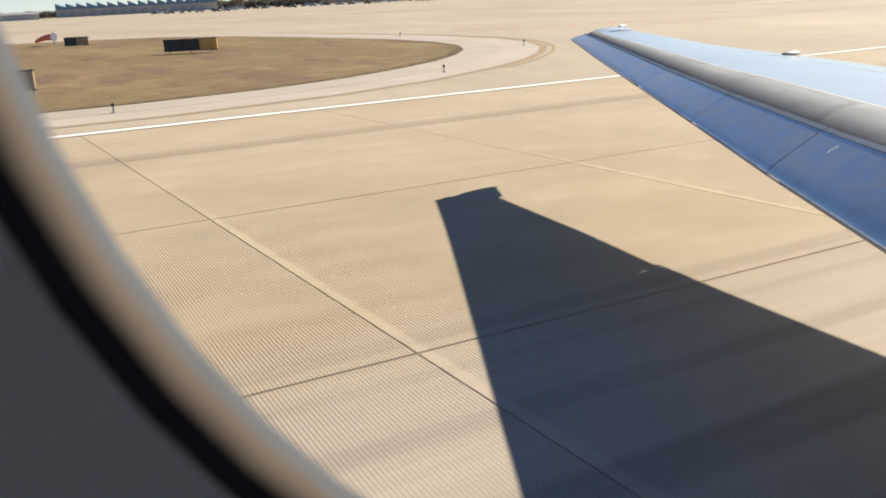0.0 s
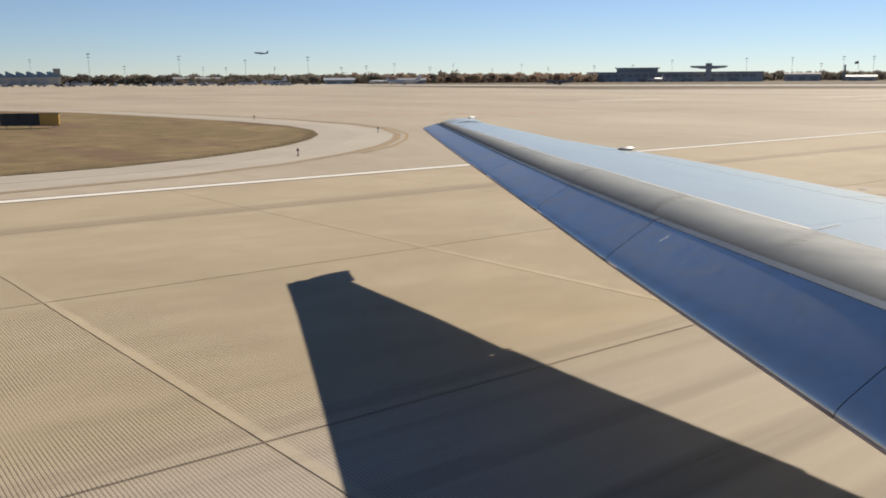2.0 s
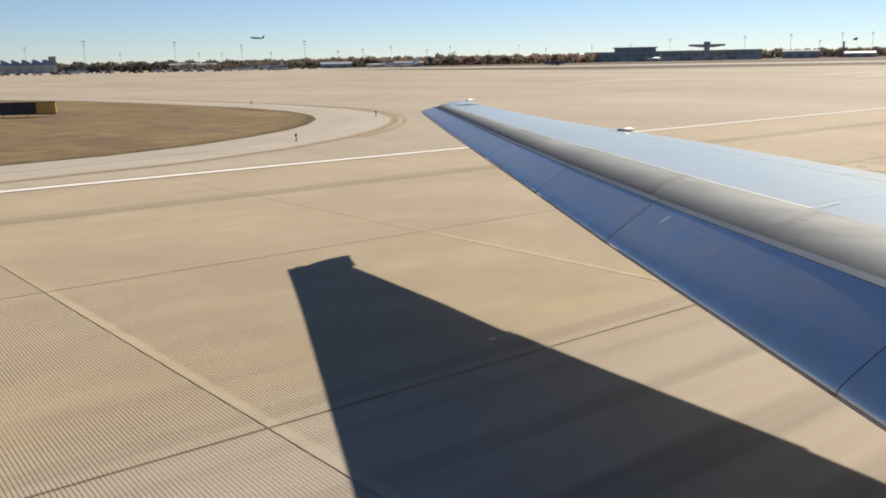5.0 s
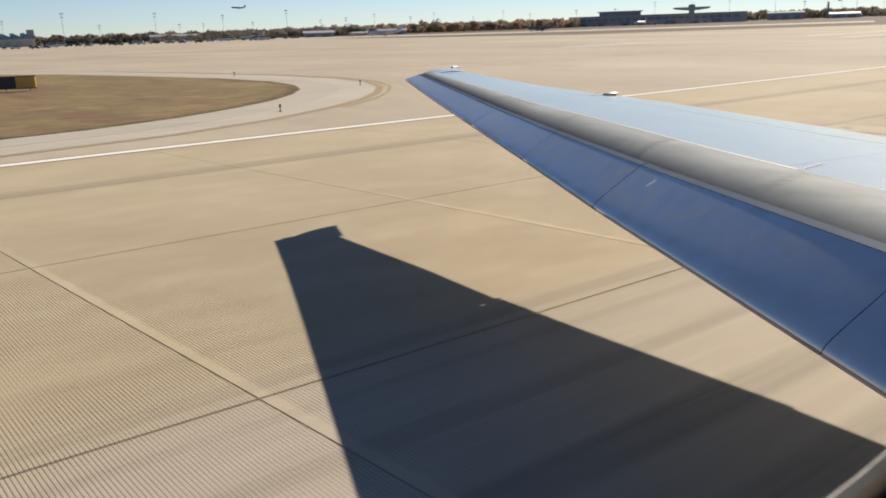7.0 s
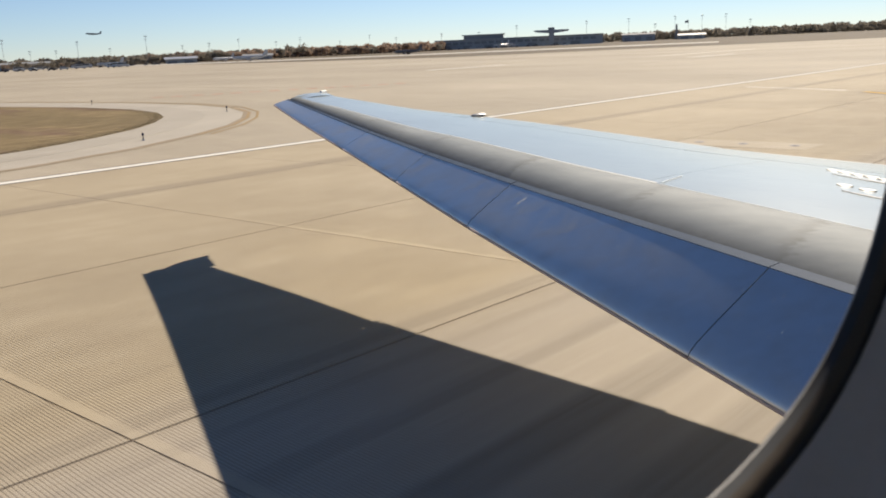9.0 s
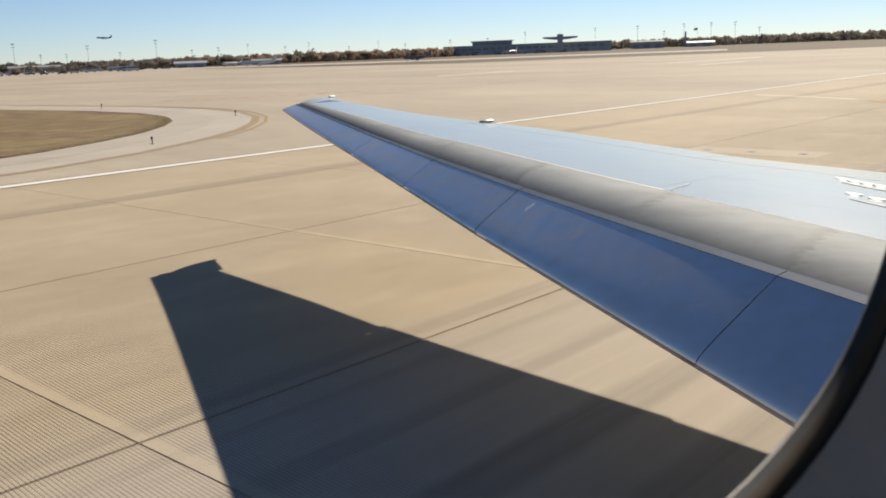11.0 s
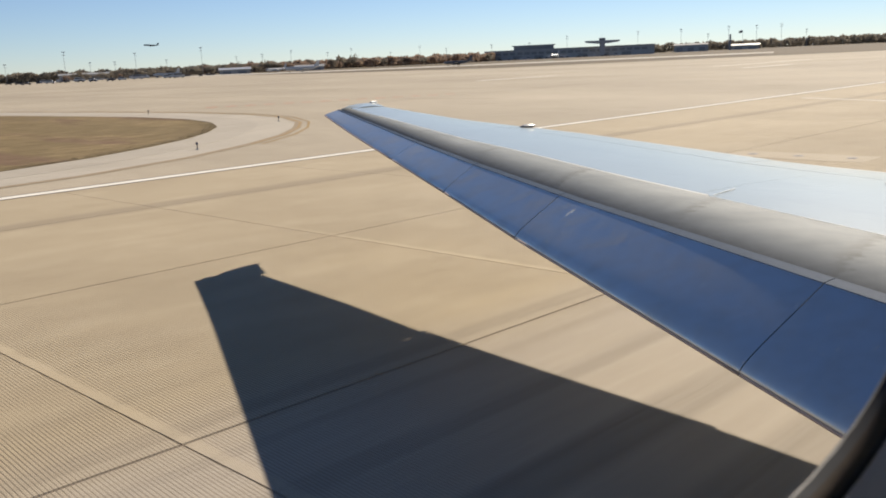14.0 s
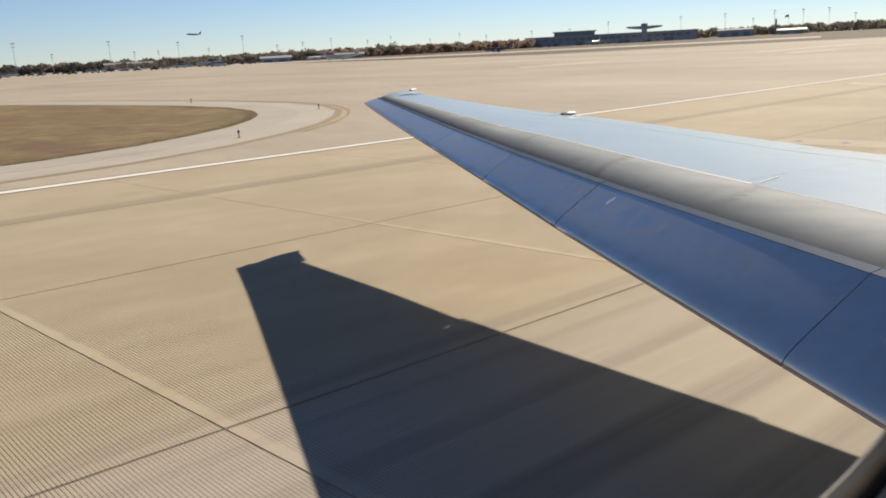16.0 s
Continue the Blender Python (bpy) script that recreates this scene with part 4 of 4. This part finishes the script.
def tree(seed, wide, high, leaf, label):
    t = thing("tree", (0, 0, 0), 0, label, "tree", "trees along the airfield")
    r = random.Random(seed)
    bm = tube((0, 0, 0), (0.1, 0.05, high * 0.45), 0.035 * high, 0.02 * high)
    for k in range(5):
        a = 2 * math.pi * k / 5 + r.uniform(-0.4, 0.4)
        add_tube(bm, (0.08, 0.04, high * r.uniform(0.28, 0.42)), (math.cos(a) * wide * 0.3, math.sin(a) * wide * 0.3, high * r.uniform(0.6, 0.8)), 0.014 * high, 0.005 * high, 6)
    part("trunk", bm, M_TRUNK, t)
    piece("crown", *clump_crown(seed, wide, high, 260), leaf, t)
    return t


trees = [tree(s, w, h, m, lab) for s, w, h, m, lab in (
    (1, 9, 9.5, M_LEAF_GREEN, "dark green bushy tree on the airfield edge"),
    (2, 8, 8.0, M_LEAF_BROWN, "russet autumn tree on the airfield edge"),
    (3, 10, 8.5, M_LEAF_BROWN, "wide russet autumn tree on the airfield edge"),
    (4, 8, 9.0, M_LEAF_GREEN, "dark evergreen tree on the airfield edge"))]
rt = random.Random(11)
first = set()
for k in range(150):
    az = -20.5 - 26.5 * k / 150 + rt.uniform(-0.12, 0.12)
    dist = rt.uniform(760, 860)
    pick = rt.choice((0, 3, 0, 3, 1)) if az > -33 else rt.choice((1, 2, 1, 2, 0, 3))
    sc = rt.uniform(0.6, 1.05) * (0.75 if az > -28 else 1.0) * (1.15 if -37 > az > -40 else 1.0)
    m = Matrix.Translation(polar(az, dist, -0.06)) @ pose(0, 0, 0, 0, 0, rt.uniform(0, 360)) @ Matrix.Diagonal((sc, sc, sc * rt.uniform(0.85, 1.1), 1))
    if pick not in first:
        first.add(pick)
        trees[pick].matrix_basis = m
    else:
        c = copy_thing(trees[pick], m)
        c.matrix_basis = m
for k in range(26):
    az = -57.5 - 16.5 * k / 26 + rt.uniform(-0.3, 0.3)
    sc = rt.uniform(0.45, 0.75)
    m = Matrix.Translation(polar(az, rt.uniform(1050, 1130), -0.06)) @ pose(0, 0, 0, 0, 0, rt.uniform(0, 360)) @ Matrix.Diagonal((sc * 1.5, sc * 1.5, sc, 1))
    copy_thing(trees[rt.choice((0, 3))], m).matrix_basis = m


def woods(name, az0, az1, dist, high, leaf, seed, label):
    r = random.Random(seed)
    verts, faces = [], []
    for i in range(12000):
        az = r.uniform(az0, az1)
        hh = high * (0.72 + 0.28 * noise.noise(Vector((az * 1.7, seed, 0))) + 0.15 * noise.noise(Vector((az * 7.0, seed, 3))))
        c = Vector(polar(az, dist + r.uniform(-25, 25), hh * r.random() ** 0.7))
        s = r.uniform(0.8, 1.9)
        k = len(verts)
        q = Euler((r.uniform(0, 6), r.uniform(0, 6), r.uniform(0, 6))).to_quaternion()
        for v in ((-1, -0.7, 0), (1, -0.6, 0.2), (0.2, 1, -0.2), (0, 0, 0.8)):
            verts.append(c + q @ (Vector(v) * s))
        faces += [(k, k + 1, k + 3), (k + 1, k + 2, k + 3), (k + 2, k, k + 3)]
    ob = piece(name, verts, faces, leaf)
    return tagged(ob, label, "woods", kind="stuff")


woods("far_woods", -12, -34, 1000, 11.5, M_LEAF_GREEN, 21, "low dark woods on the horizon")
woods("far_woods", -30, -47, 900, 10.5, M_LEAF_BROWN, 22, "russet woods on the horizon")
woods("far_woods", -56, -80, 1150, 13.0, M_LEAF_GREEN, 23, "dark low woods on the horizon")
woods("far_woods", 4, -14, 1200, 9.0, M_LEAF_GREEN, 24, "low dark woods on the horizon")


def wall_frame(az0, az1, dist):
    """An origin, a turn and a length for a building that faces the runway."""
    a, b = Vector(polar(az0, dist)), Vector(polar(az1, dist))
    d = b - a
    return (a.x, a.y, -0.06), math.degrees(math.atan2(d.y, d.x)), d.length


def terminal():
    at, turn, length = wall_frame(-46.4, -57.0, 900)
    t = thing("terminal_building", at, turn, "long low grey terminal building with dark windows", "building")
    part("wall", box(0, length, 0, 30, 0, 8.6), M_TERMINAL, t)
    part("roof", box(-1, length + 1, -1.2, 31, 8.6, 9.6), M_TERMINAL, t)
    part("upper_storey", box(length * 0.17, length * 0.41, 4, 24, 9.6, 13.0), M_TERM_DARK, t)
    part("upper_roof", box(length * 0.16, length * 0.42, 3, 25, 13.0, 13.9), M_TERMINAL, t)
    for k in range(22):
        x = 3 + (length - 8) * k / 22
        w = part("window", box(x, x + length / 22 * 0.72, -0.12, 0.2, 4.6, 7.2), M_TERM_DARK, t)
        part("sill", box(x - 0.2, x + length / 22 * 0.72 + 0.2, -0.35, 0.0, 4.2, 4.6), M_WALL_PALE, w)
    for k in range(7):
        x = 6 + (length - 16) * k / 7
        part("bay_door", box(x, x + 9, -0.14, 0.2, 0, 3.6), M_TERM_DARK, t)
    return t


terminal()


def chimney_stack(az, dist):
    c = thing("chimney", polar(az, dist, -0.06), 0, "slim dark industrial chimney behind the trees", "chimney")
    part("stack", tube((0, 0, 0), (0, 0, 15.5), 1.1, 0.85, 12), M_TERM_DARK, c)
    part("cap", tube((0, 0, 15.2), (0, 0, 15.7), 1.0, 1.0, 12), M_TERMINAL, c)
    return c


chimney_stack(-61.5, 960)


def flagpole(az, dist):
    f = thing("flagpole", polar(az, dist, -0.06), az + 60, "tall flagpole with a dark flag blown out", "flagpole")
    part("pole", tube((0, 0, 0), (0, 0, 19), 0.16, 0.08), M_STEEL, f)
    rows = [[Vector((4.2 * u, 0.5 * math.sin(5 * u), 18.6 - 0.7 * u)), Vector((4.2 * u, 0.5 * math.sin(5 * u) + 0.04, 18.6 - 0.7 * u)), Vector((4.2 * u, 0.5 * math.sin(5 * u) + 0.04, 16.2 - 0.4 * u)), Vector((4.2 * u, 0.5 * math.sin(5 * u), 16.2 - 0.4 * u))] for u in span(0, 1, 8)]
    piece("flag", *loft(rows), M_TERM_DARK, f, "dark flag")
    return f


flagpole(-62.2, 930)


def tower(az, dist):
    t = thing("observation_tower", polar(az, dist, -0.06), az + 90, "concrete tower with a wide flat cantilevered top", "tower")
    part("shaft", box(-2.6, 2.6, -2.6, 2.6, 0, 13.5, 0.3), M_TERMINAL, t)
    rows = []
    for z, w in ((12.0, 5.5), (13.2, 15.5), (13.9, 17.0), (14.6, 17.0), (14.9, 15.5)):
        rows.append([Vector((sx * w, sy * 3.2, z)) for sx, sy in ((-1, -1), (1, -1), (1, 1), (-1, 1))])
    piece("canopy", *loft(rows), M_TERMINAL, t, "wide flat canopy")
    part("cab", box(-3, 3, -2.4, 2.4, 14.9, 17.2, 0.2), M_TERM_DARK, t)
    part("mast", tube((0, 0, 17.2), (0, 0, 20.5), 0.12, 0.06), M_STEEL, t)
    return t


tower(-53.8, 880)


def hangar():
    at, turn, length = wall_frame(-4.6, -13.8, 900)
    h = thing("hangar", at, turn, "long pale hangar with a blue sawtooth roof", "building")
    part("wall", box(0, length, 0, 40, 0, 7.0), M_WALL_PALE, h)
    n = 16
    for k in range(n):
        x0, x1 = length * k / n, length * (k + 1) / n
        verts = [(x0, -1, 7.0), (x1, -1, 7.0), (x1, -1, 8.2), (x0, -1, 12.4), (x0, 41, 7.0), (x1, 41, 7.0), (x1, 41, 8.2), (x0, 41, 12.4)]
        piece("roof_tooth", verts, [(0, 1, 2, 3), (7, 6, 5, 4), (3, 2, 6, 7), (0, 3, 7, 4), (1, 5, 6, 2), (0, 4, 5, 1)], M_BLUE_ROOF, h)
        part("bay_door", box(x0 + 2, x1 - 2, -0.2, 0.1, 0, 5.4), M_GREY_ROOF, h)
    part("chimney", box(length - 6, length, -0.5, 5, 7.0, 15.0), M_TERM_DARK, h)
    return h


hangar()


def shed(az0, az1, dist, high, wall, roof, label):
    at, turn, length = wall_frame(az0, az1, dist)
    s = thing("warehouse", at, turn, label, "building", "low buildings on the horizon")
    part("wall", box(0, length, 0, 22, 0, high), wall, s)
    verts = [(-0.8, -0.8, high), (length + 0.8, -0.8, high), (length + 0.8, 22.8, high), (-0.8, 22.8, high), (-0.8, 11, high + 1.6), (length + 0.8, 11, high + 1.6)]
    piece("roof", verts, [(0, 1, 5, 4), (2, 3, 4, 5), (1, 2, 5), (3, 0, 4), (3, 2, 1, 0)], roof, s)
    n = max(2, int(length / 9))
    for k in range(n):
        x = length * (k + 0.2) / n
        part("door", box(x, x + length / n * 0.55, -0.15, 0.1, 0, high * 0.62), M_TERM_DARK, s)
    return s


shed(-20.2, -23.0, 940, 5.2, M_WALL_PALE, M_GREY_ROOF, "low pale warehouse with a grey roof")
shed(-24.0, -26.6, 990, 5.6, M_TERMINAL, M_GREY_ROOF, "low grey warehouse with a metal roof")
shed(-29.5, -31.4, 720, 3.4, M_WALL_PALE, M_CAR, "small pale shed with a white roof")
shed(-34.2, -36.0, 735, 3.0, M_TERMINAL, M_GREY_ROOF, "small grey shed among trees")
shed(-58.2, -60.2, 980, 7.0, M_TERMINAL, M_TERMINAL, "dark square building beyond the field")
shed(-61.6, -63.2, 960, 4.2, M_WALL_PALE, M_GREY_ROOF, "pale low building beyond the field")
shed(-3.6, 1.4, 800, 4.5, M_TERMINAL, M_GREY_ROOF, "low grey warehouse near the fence")
shed(2.4, 7.0, 820, 5.0, M_WALL_PALE, M_GREY_ROOF, "pale warehouse near the fence")


def light_mast(high):
    p = thing("light_mast", (0, 0, 0), 0, "tall grey apron floodlight mast", "mast", "floodlight masts")
    part("pole", tube((0, 0, 0), (0, 0, high), 0.17, 0.1), M_STEEL, p)
    for k in range(2):
        part("crossbar", box(-1.2, 1.2, -0.08, 0.08, high - 0.6 - 2.2 * k, high - 0.25 - 2.2 * k), M_STEEL, p)
    for k in range(3):
        part("lamp", box(-1.2 + 0.95 * k, -0.7 + 0.95 * k, -0.4, 0.2, high - 0.3, high + 0.25, 0.06), M_STEEL, p)
    return p


tall, short = light_mast(23), light_mast(17)
rm = random.Random(5)
spots = [(-15.4, 700, 0), (-17.4, 900, 1), (-20.6, 760, 0), (-22.0, 980, 1), (-23.4, 1000, 1), (-24.6, 900, 0), (-26.4, 1000, 1), (-28.5, 780, 0), (-30.6, 1000, 1),
         (-32.2, 900, 1), (-34.0, 1100, 0), (-36.3, 1000, 1), (-37.8, 1150, 0), (-40.3, 1200, 1), (-42.2, 1200, 0), (-43.9, 1100, 1), (-46.8, 960, 1), (-49.2, 960, 1),
         (-51.6, 1010, 0), (-56.0, 950, 0), (-58.6, 940, 0), (-60.2, 950, 1), (-61.4, 930, 0), (-63.0, 940, 0), (-64.4, 940, 0), (-65.8, 960, 1), (-12.2, 900, 0), (-9.6, 820, 1), (-6.8, 900, 0)]
for k, (az, dist, kind) in enumerate(spots):
    m = Matrix.Translation(polar(az, dist, -0.06)) @ pose(0, 0, 0, 0, 0, az + 90 + rm.uniform(-20, 20))
    if k == 0:
        tall.matrix_basis = m
    elif k == 1:
        short.matrix_basis = m
    else:
        copy_thing((tall, short)[kind], m)


def vehicle(name, long, high, mat, label, cab=0.35):
    v = thing(name, (0, 0, 0), 0, label, name, "vehicles parked at the airfield edge")
    part("body", box(-long / 2, long / 2, -1.0, 1.0, 0.5, high * 0.62, 0.12), mat, v)
    x0, x1 = -long * 0.3, long * (cab - 0.05)
    rows = [[Vector((a, sy * w, z)) for a, sy in ((x0 + i, -1), (x1 - i, -1), (x1 - i, 1), (x0 + i, 1))] for z, w, i in ((high * 0.6, 0.98, 0), (high, 0.8, 0.35))]
    piece("cabin_roof", *loft(rows), mat, v)
    part("glazing", box(x0 + 0.25, x1 - 0.25, -0.95, 0.95, high * 0.66, high * 0.9), M_GLASS, v)
    for sx in (-0.32, 0.32):
        for sy in (-1, 1):
            part("wheel", tube((sx * long, sy * 0.82, 0.36), (sx * long, sy * 1.04, 0.36), 0.36, 0.36, 12), M_DARK, v)
    return v


fleet = [vehicle("van", 5.4, 2.3, M_CAR, "white van parked at the airfield edge", 0.5), vehicle("car", 4.5, 1.5, M_CAR_DARK, "dark car parked at the airfield edge"),
         vehicle("truck", 7.5, 3.0, M_CAR, "white service truck parked at the airfield edge", 0.5), vehicle("pickup", 5.6, 1.9, M_CAR_DARK, "dark pickup parked at the airfield edge", 0.15)]
rv = random.Random(9)
used = set()
for k in range(70):
    az = -10 - 26 * (k / 70) if k < 52 else -47.5 - 7.5 * (k - 52) / 18
    dist = rv.uniform(560, 690) if k < 52 else rv.uniform(780, 850)
    m = Matrix.Translation(polar(az + rv.uniform(-0.2, 0.2), dist, -0.06)) @ pose(0, 0, 0, 0, 0, az + rv.choice((0, 90, 80, 100)))
    i = rv.choice((0, 1, 1, 3, 2, 1))
    if i not in used:
        used.add(i)
        fleet[i].matrix_basis = m
    else:
        copy_thing(fleet[i], m)


def jet(at, turn, size, mat, label, gear=True, climb=0.0):
    """A small airliner, nose along its own x."""
    j = thing("jet", at, turn, label, "aircraft", "aircraft far off")
    j.matrix_basis = pose(*at, 0, -climb, turn)
    L, R = size, size * 0.052
    rows = []
    for s, r, up in ((0, 0.05, 0), (0.03, 0.55, 0), (0.08, 0.9, 0), (0.15, 1, 0), (0.65, 1, 0), (0.82, 0.72, 0.25), (0.95, 0.3, 0.55), (1.0, 0.08, 0.6)):
        rows.append([Vector((L * (0.5 - s), R * r * math.cos(a), R * (r * math.sin(a) + up) + (R * 2.0 if gear else 0))) for a in (2 * math.pi * i / 12 for i in range(12))])
    piece("fuselage", *loft(rows), mat, j, smooth=True)
    z0 = (R * 2.0 if gear else 0)
    for side in (-1, 1):
        w = [[Vector((L * x, side * R * y, z0 + R * z)) for x, z in ((x0, zz), (x0 - c * 0.5, zz + 0.12), (x0 - c, zz), (x0 - c * 0.5, zz - 0.12))] for y, x0, c, zz in ((0.6, 0.12, 0.2, -0.5), (4, 0.02, 0.12, -0.2), (9.2, -0.16, 0.045, 0.3))]
        piece("wing", *loft(w), mat, j)
        tl = [[Vector((L * x, side * R * y, z0 + R * z)) for x, z in ((x0, zz), (x0 - c * 0.5, zz + 0.08), (x0 - c, zz), (x0 - c * 0.5, zz - 0.08))] for y, x0, c, zz in ((0.3, -0.38, 0.1, 0.6), (3.4, -0.46, 0.05, 0.8))]
        piece("tailplane", *loft(tl), mat, j)
        part("engine", tube((L * 0.1, side * R * 3.2, z0 - R * 0.95), (-L * 0.01, side * R * 3.2, z0 - R * 0.95), R * 0.5, R * 0.36, 12), mat, j)
    fin = [[Vector((L * x, R * 0.1 * sy, z0 + R * z)) for x, sy in ((x0, 0), (x0 - c * 0.5, 1), (x0 - c, 0), (x0 - c * 0.5, -1))] for z, x0, c in ((0.9, -0.34, 0.15), (3.9, -0.45, 0.07))]
    piece("fin", *loft(fin), mat, j)
    if gear:
        for x, y in ((0.35, 0), (-0.02, 1.4), (-0.02, -1.4)):
            part("wheel", tube((L * x, R * y - 0.25, R * 0.3), (L * x, R * y + 0.25, R * 0.3), R * 0.3, R * 0.3, 10), M_DARK, j)
    return j


jet(polar(-25.6, 1900, 3.5 + 1900 * math.tan(math.radians(1.66))), 65, 29, M_JET, "grey airliner climbing away in the clear sky", False, 4)
jet(polar(-34.6, 560), 60, 22, M_CAR, "white aircraft standing on the far taxiway")
jet(polar(-44.6, 480), 20, 17, M_CAR_DARK, "small dark aircraft standing on the far apron")
jet(polar(-50.8, 820), 110, 24, M_CAR, "white aircraft parked before the terminal")
jet(polar(-33.0, 640), 100, 20, M_CAR, "white aircraft parked at the airfield edge")
jet(polar(-26.3, 660), 40, 20, M_CAR, "white aircraft parked at the airfield edge")

# ---- grass tufts on the island ----
rg = random.Random(3)
gv, gf = [], []
RIM = [(35.6, 22.0)] + TIP
for i in range(15000):
    u = rg.random() ** 1.3
    if u < 0.4:
        x, y = 35.6, 22.0 - 27.0 * u / 0.4
    else:
        f = (u - 0.4) / 0.6 * (len(RIM) - 2.001)
        p, q = RIM[1 + int(f)], RIM[2 + int(f)]
        x, y = p[0] + (q[0] - p[0]) * (f % 1), p[1] + (q[1] - p[1]) * (f % 1)
    inn = abs(rg.gauss(0, 0.5)) - 0.06
    d = Vector((62 - x, max(0.0, -10 - y) * 1.2)).normalized()
    x, y = x + d.x * inn, y + d.y * inn
    h, w, a = rg.uniform(0.025, 0.045), rg.uniform(0.03, 0.08), rg.uniform(0, math.pi)
    k = len(gv)
    dx, dy = math.cos(a) * w, math.sin(a) * w
    gv += [(x - dx, y - dy, 0.025), (x + dx, y + dy, 0.025), (x + dx * 1.5 + 0.03, y + dy * 1.4, h), (x - dx * 0.4, y - dy * 0.6 + 0.03, h * 0.8)]
    gf.append((k, k + 1, k + 2, k + 3))
tufts = piece("dry_grass", gv, gf, M_BLADE)
tagged(tufts, "short dry grass tufts along the shoulder", "grass", kind="stuff")

# ---- runway slabs ----
runway = thing("runway", (0, 0, 0), 0, "tan grooved concrete runway of large square slabs", "runway", kind="structure")
LANES = (-21.6, -14.3, -7.05, 0.2, 7.45, 14.65, 22.0, 28.0)
PITCH, Y_JOINT, SKEW = 7.5, -3.4, 0.055


def slab_mesh(w, d):
    verts, faces = [], []
    for gx, gy, z in ((0.012, 0.004, -0.05), (0.012, 0.004, -0.012), (0.024, 0.011, 0.0)):
        verts += [(gx, gy, z), (w - gx, gy + SKEW * w, z), (w - gx, d - gy + SKEW * w, z), (gx, d - gy, z)]
    for r in range(2):
        for i in range(4):
            j = (i + 1) % 4
            faces.append((r * 4 + i, r * 4 + j, r * 4 + 4 + j, r * 4 + 4 + i))
    faces.append((8, 9, 10, 11))
    me = mesh_of("slab", verts, faces)
    me.materials.append(M_RUNWAY)
    return me


meshes = [slab_mesh(b - a, PITCH) for a, b in zip(LANES, LANES[1:])]
for k in range(-16, 4):
    for i, me in enumerate(meshes):
        ob = new("slab", me)
        ob.location = (LANES[i], Y_JOINT + SKEW * (LANES[i] - 8.0) + PITCH * k, 0)
        ob.parent = runway
rest_v, rest_f = [], []
for k in list(range(-55, -16)) + list(range(4, 31)):
    for a, b in zip(LANES, LANES[1:]):
        n = len(rest_v)
        y = Y_JOINT + PITCH * k
        ya, yb = y + SKEW * (a - 8.0), y + SKEW * (b - 8.0)
        rest_v += [(a + 0.02, ya + 0.02, 0), (b - 0.02, yb + 0.02, 0), (b - 0.02, yb + PITCH - 0.02, 0), (a + 0.02, ya + PITCH - 0.02, 0)]
        rest_f.append((n, n + 1, n + 2, n + 3))
far_slabs = piece("far_slabs", rest_v, rest_f, M_RUNWAY, runway)
tagged(far_slabs, kind="stuff")


def patch(outline, z, name, material, label):
    ob = piece(name, *prism(outline, -0.02, z), material)
    return tagged(ob, label, "pavement", kind="structure")


patch([(10.0, -27.9), (14.6, -27.9), (14.6, -26.3), (10.0, -26.3)], 0.003, "pavement_panel", M_PATCH, "paler concrete panel let into the runway")
patch([(6.6, -38.6), (7.4, -38.7), (7.75, -38.2), (7.8, -37.2), (7.5, -36.6), (6.9, -36.7), (6.65, -37.4)], 0.003, "repair_patch", M_PALE, "pale hand-laid concrete repair patch on the runway")


def inset_light(at):
    e = thing("inset_light", at, 0, "flush steel runway light set in concrete", "light", "inset runway lights")
    part("ring", tube((0, 0, 0.0), (0, 0, 0.012), 0.16, 0.14, 18), M_FITTING, e)
    part("lens", tube((0, 0, 0.012), (0, 0, 0.022), 0.05, 0.03, 12), M_PALE, e)
    return e


inset = inset_light((13.8, -27.1, 0.003))
for x, y in ((12.3, -27.15), (10.65, -27.2)):
    copy_thing(inset, pose(x, y, 0.003))

# the newer, paler strip of runway further along
pale_strip = thing("pale_runway_strip", (0, 0, 0), 0, "newer pale grey concrete strip let into the runway", "runway", kind="structure")
for x0, x1 in ((9.85, 14.3), (14.3, 18.8)):
    for k in range(10):
        y0 = 59.6 + 7.5 * k
        low = y0 if k else y0 + (2.0 if x0 < 10 else 0.0)
        high = y0 if k else y0 + (0.3 if x0 < 10 else 0.0)
        piece("slab", *prism([(x0 + 0.015, low), (x1 - 0.015, high), (x1 - 0.015, y0 + 7.48), (x0 + 0.015, y0 + 7.48)], -0.02, 0.005), M_PALE, pale_strip)
stripe([(9.8, 59.6), (9.8, 134.6)], 0.14, 0.004, "wide_joint", M_JOINT, "wide dark sealed joint beside the pale strip", "joint")
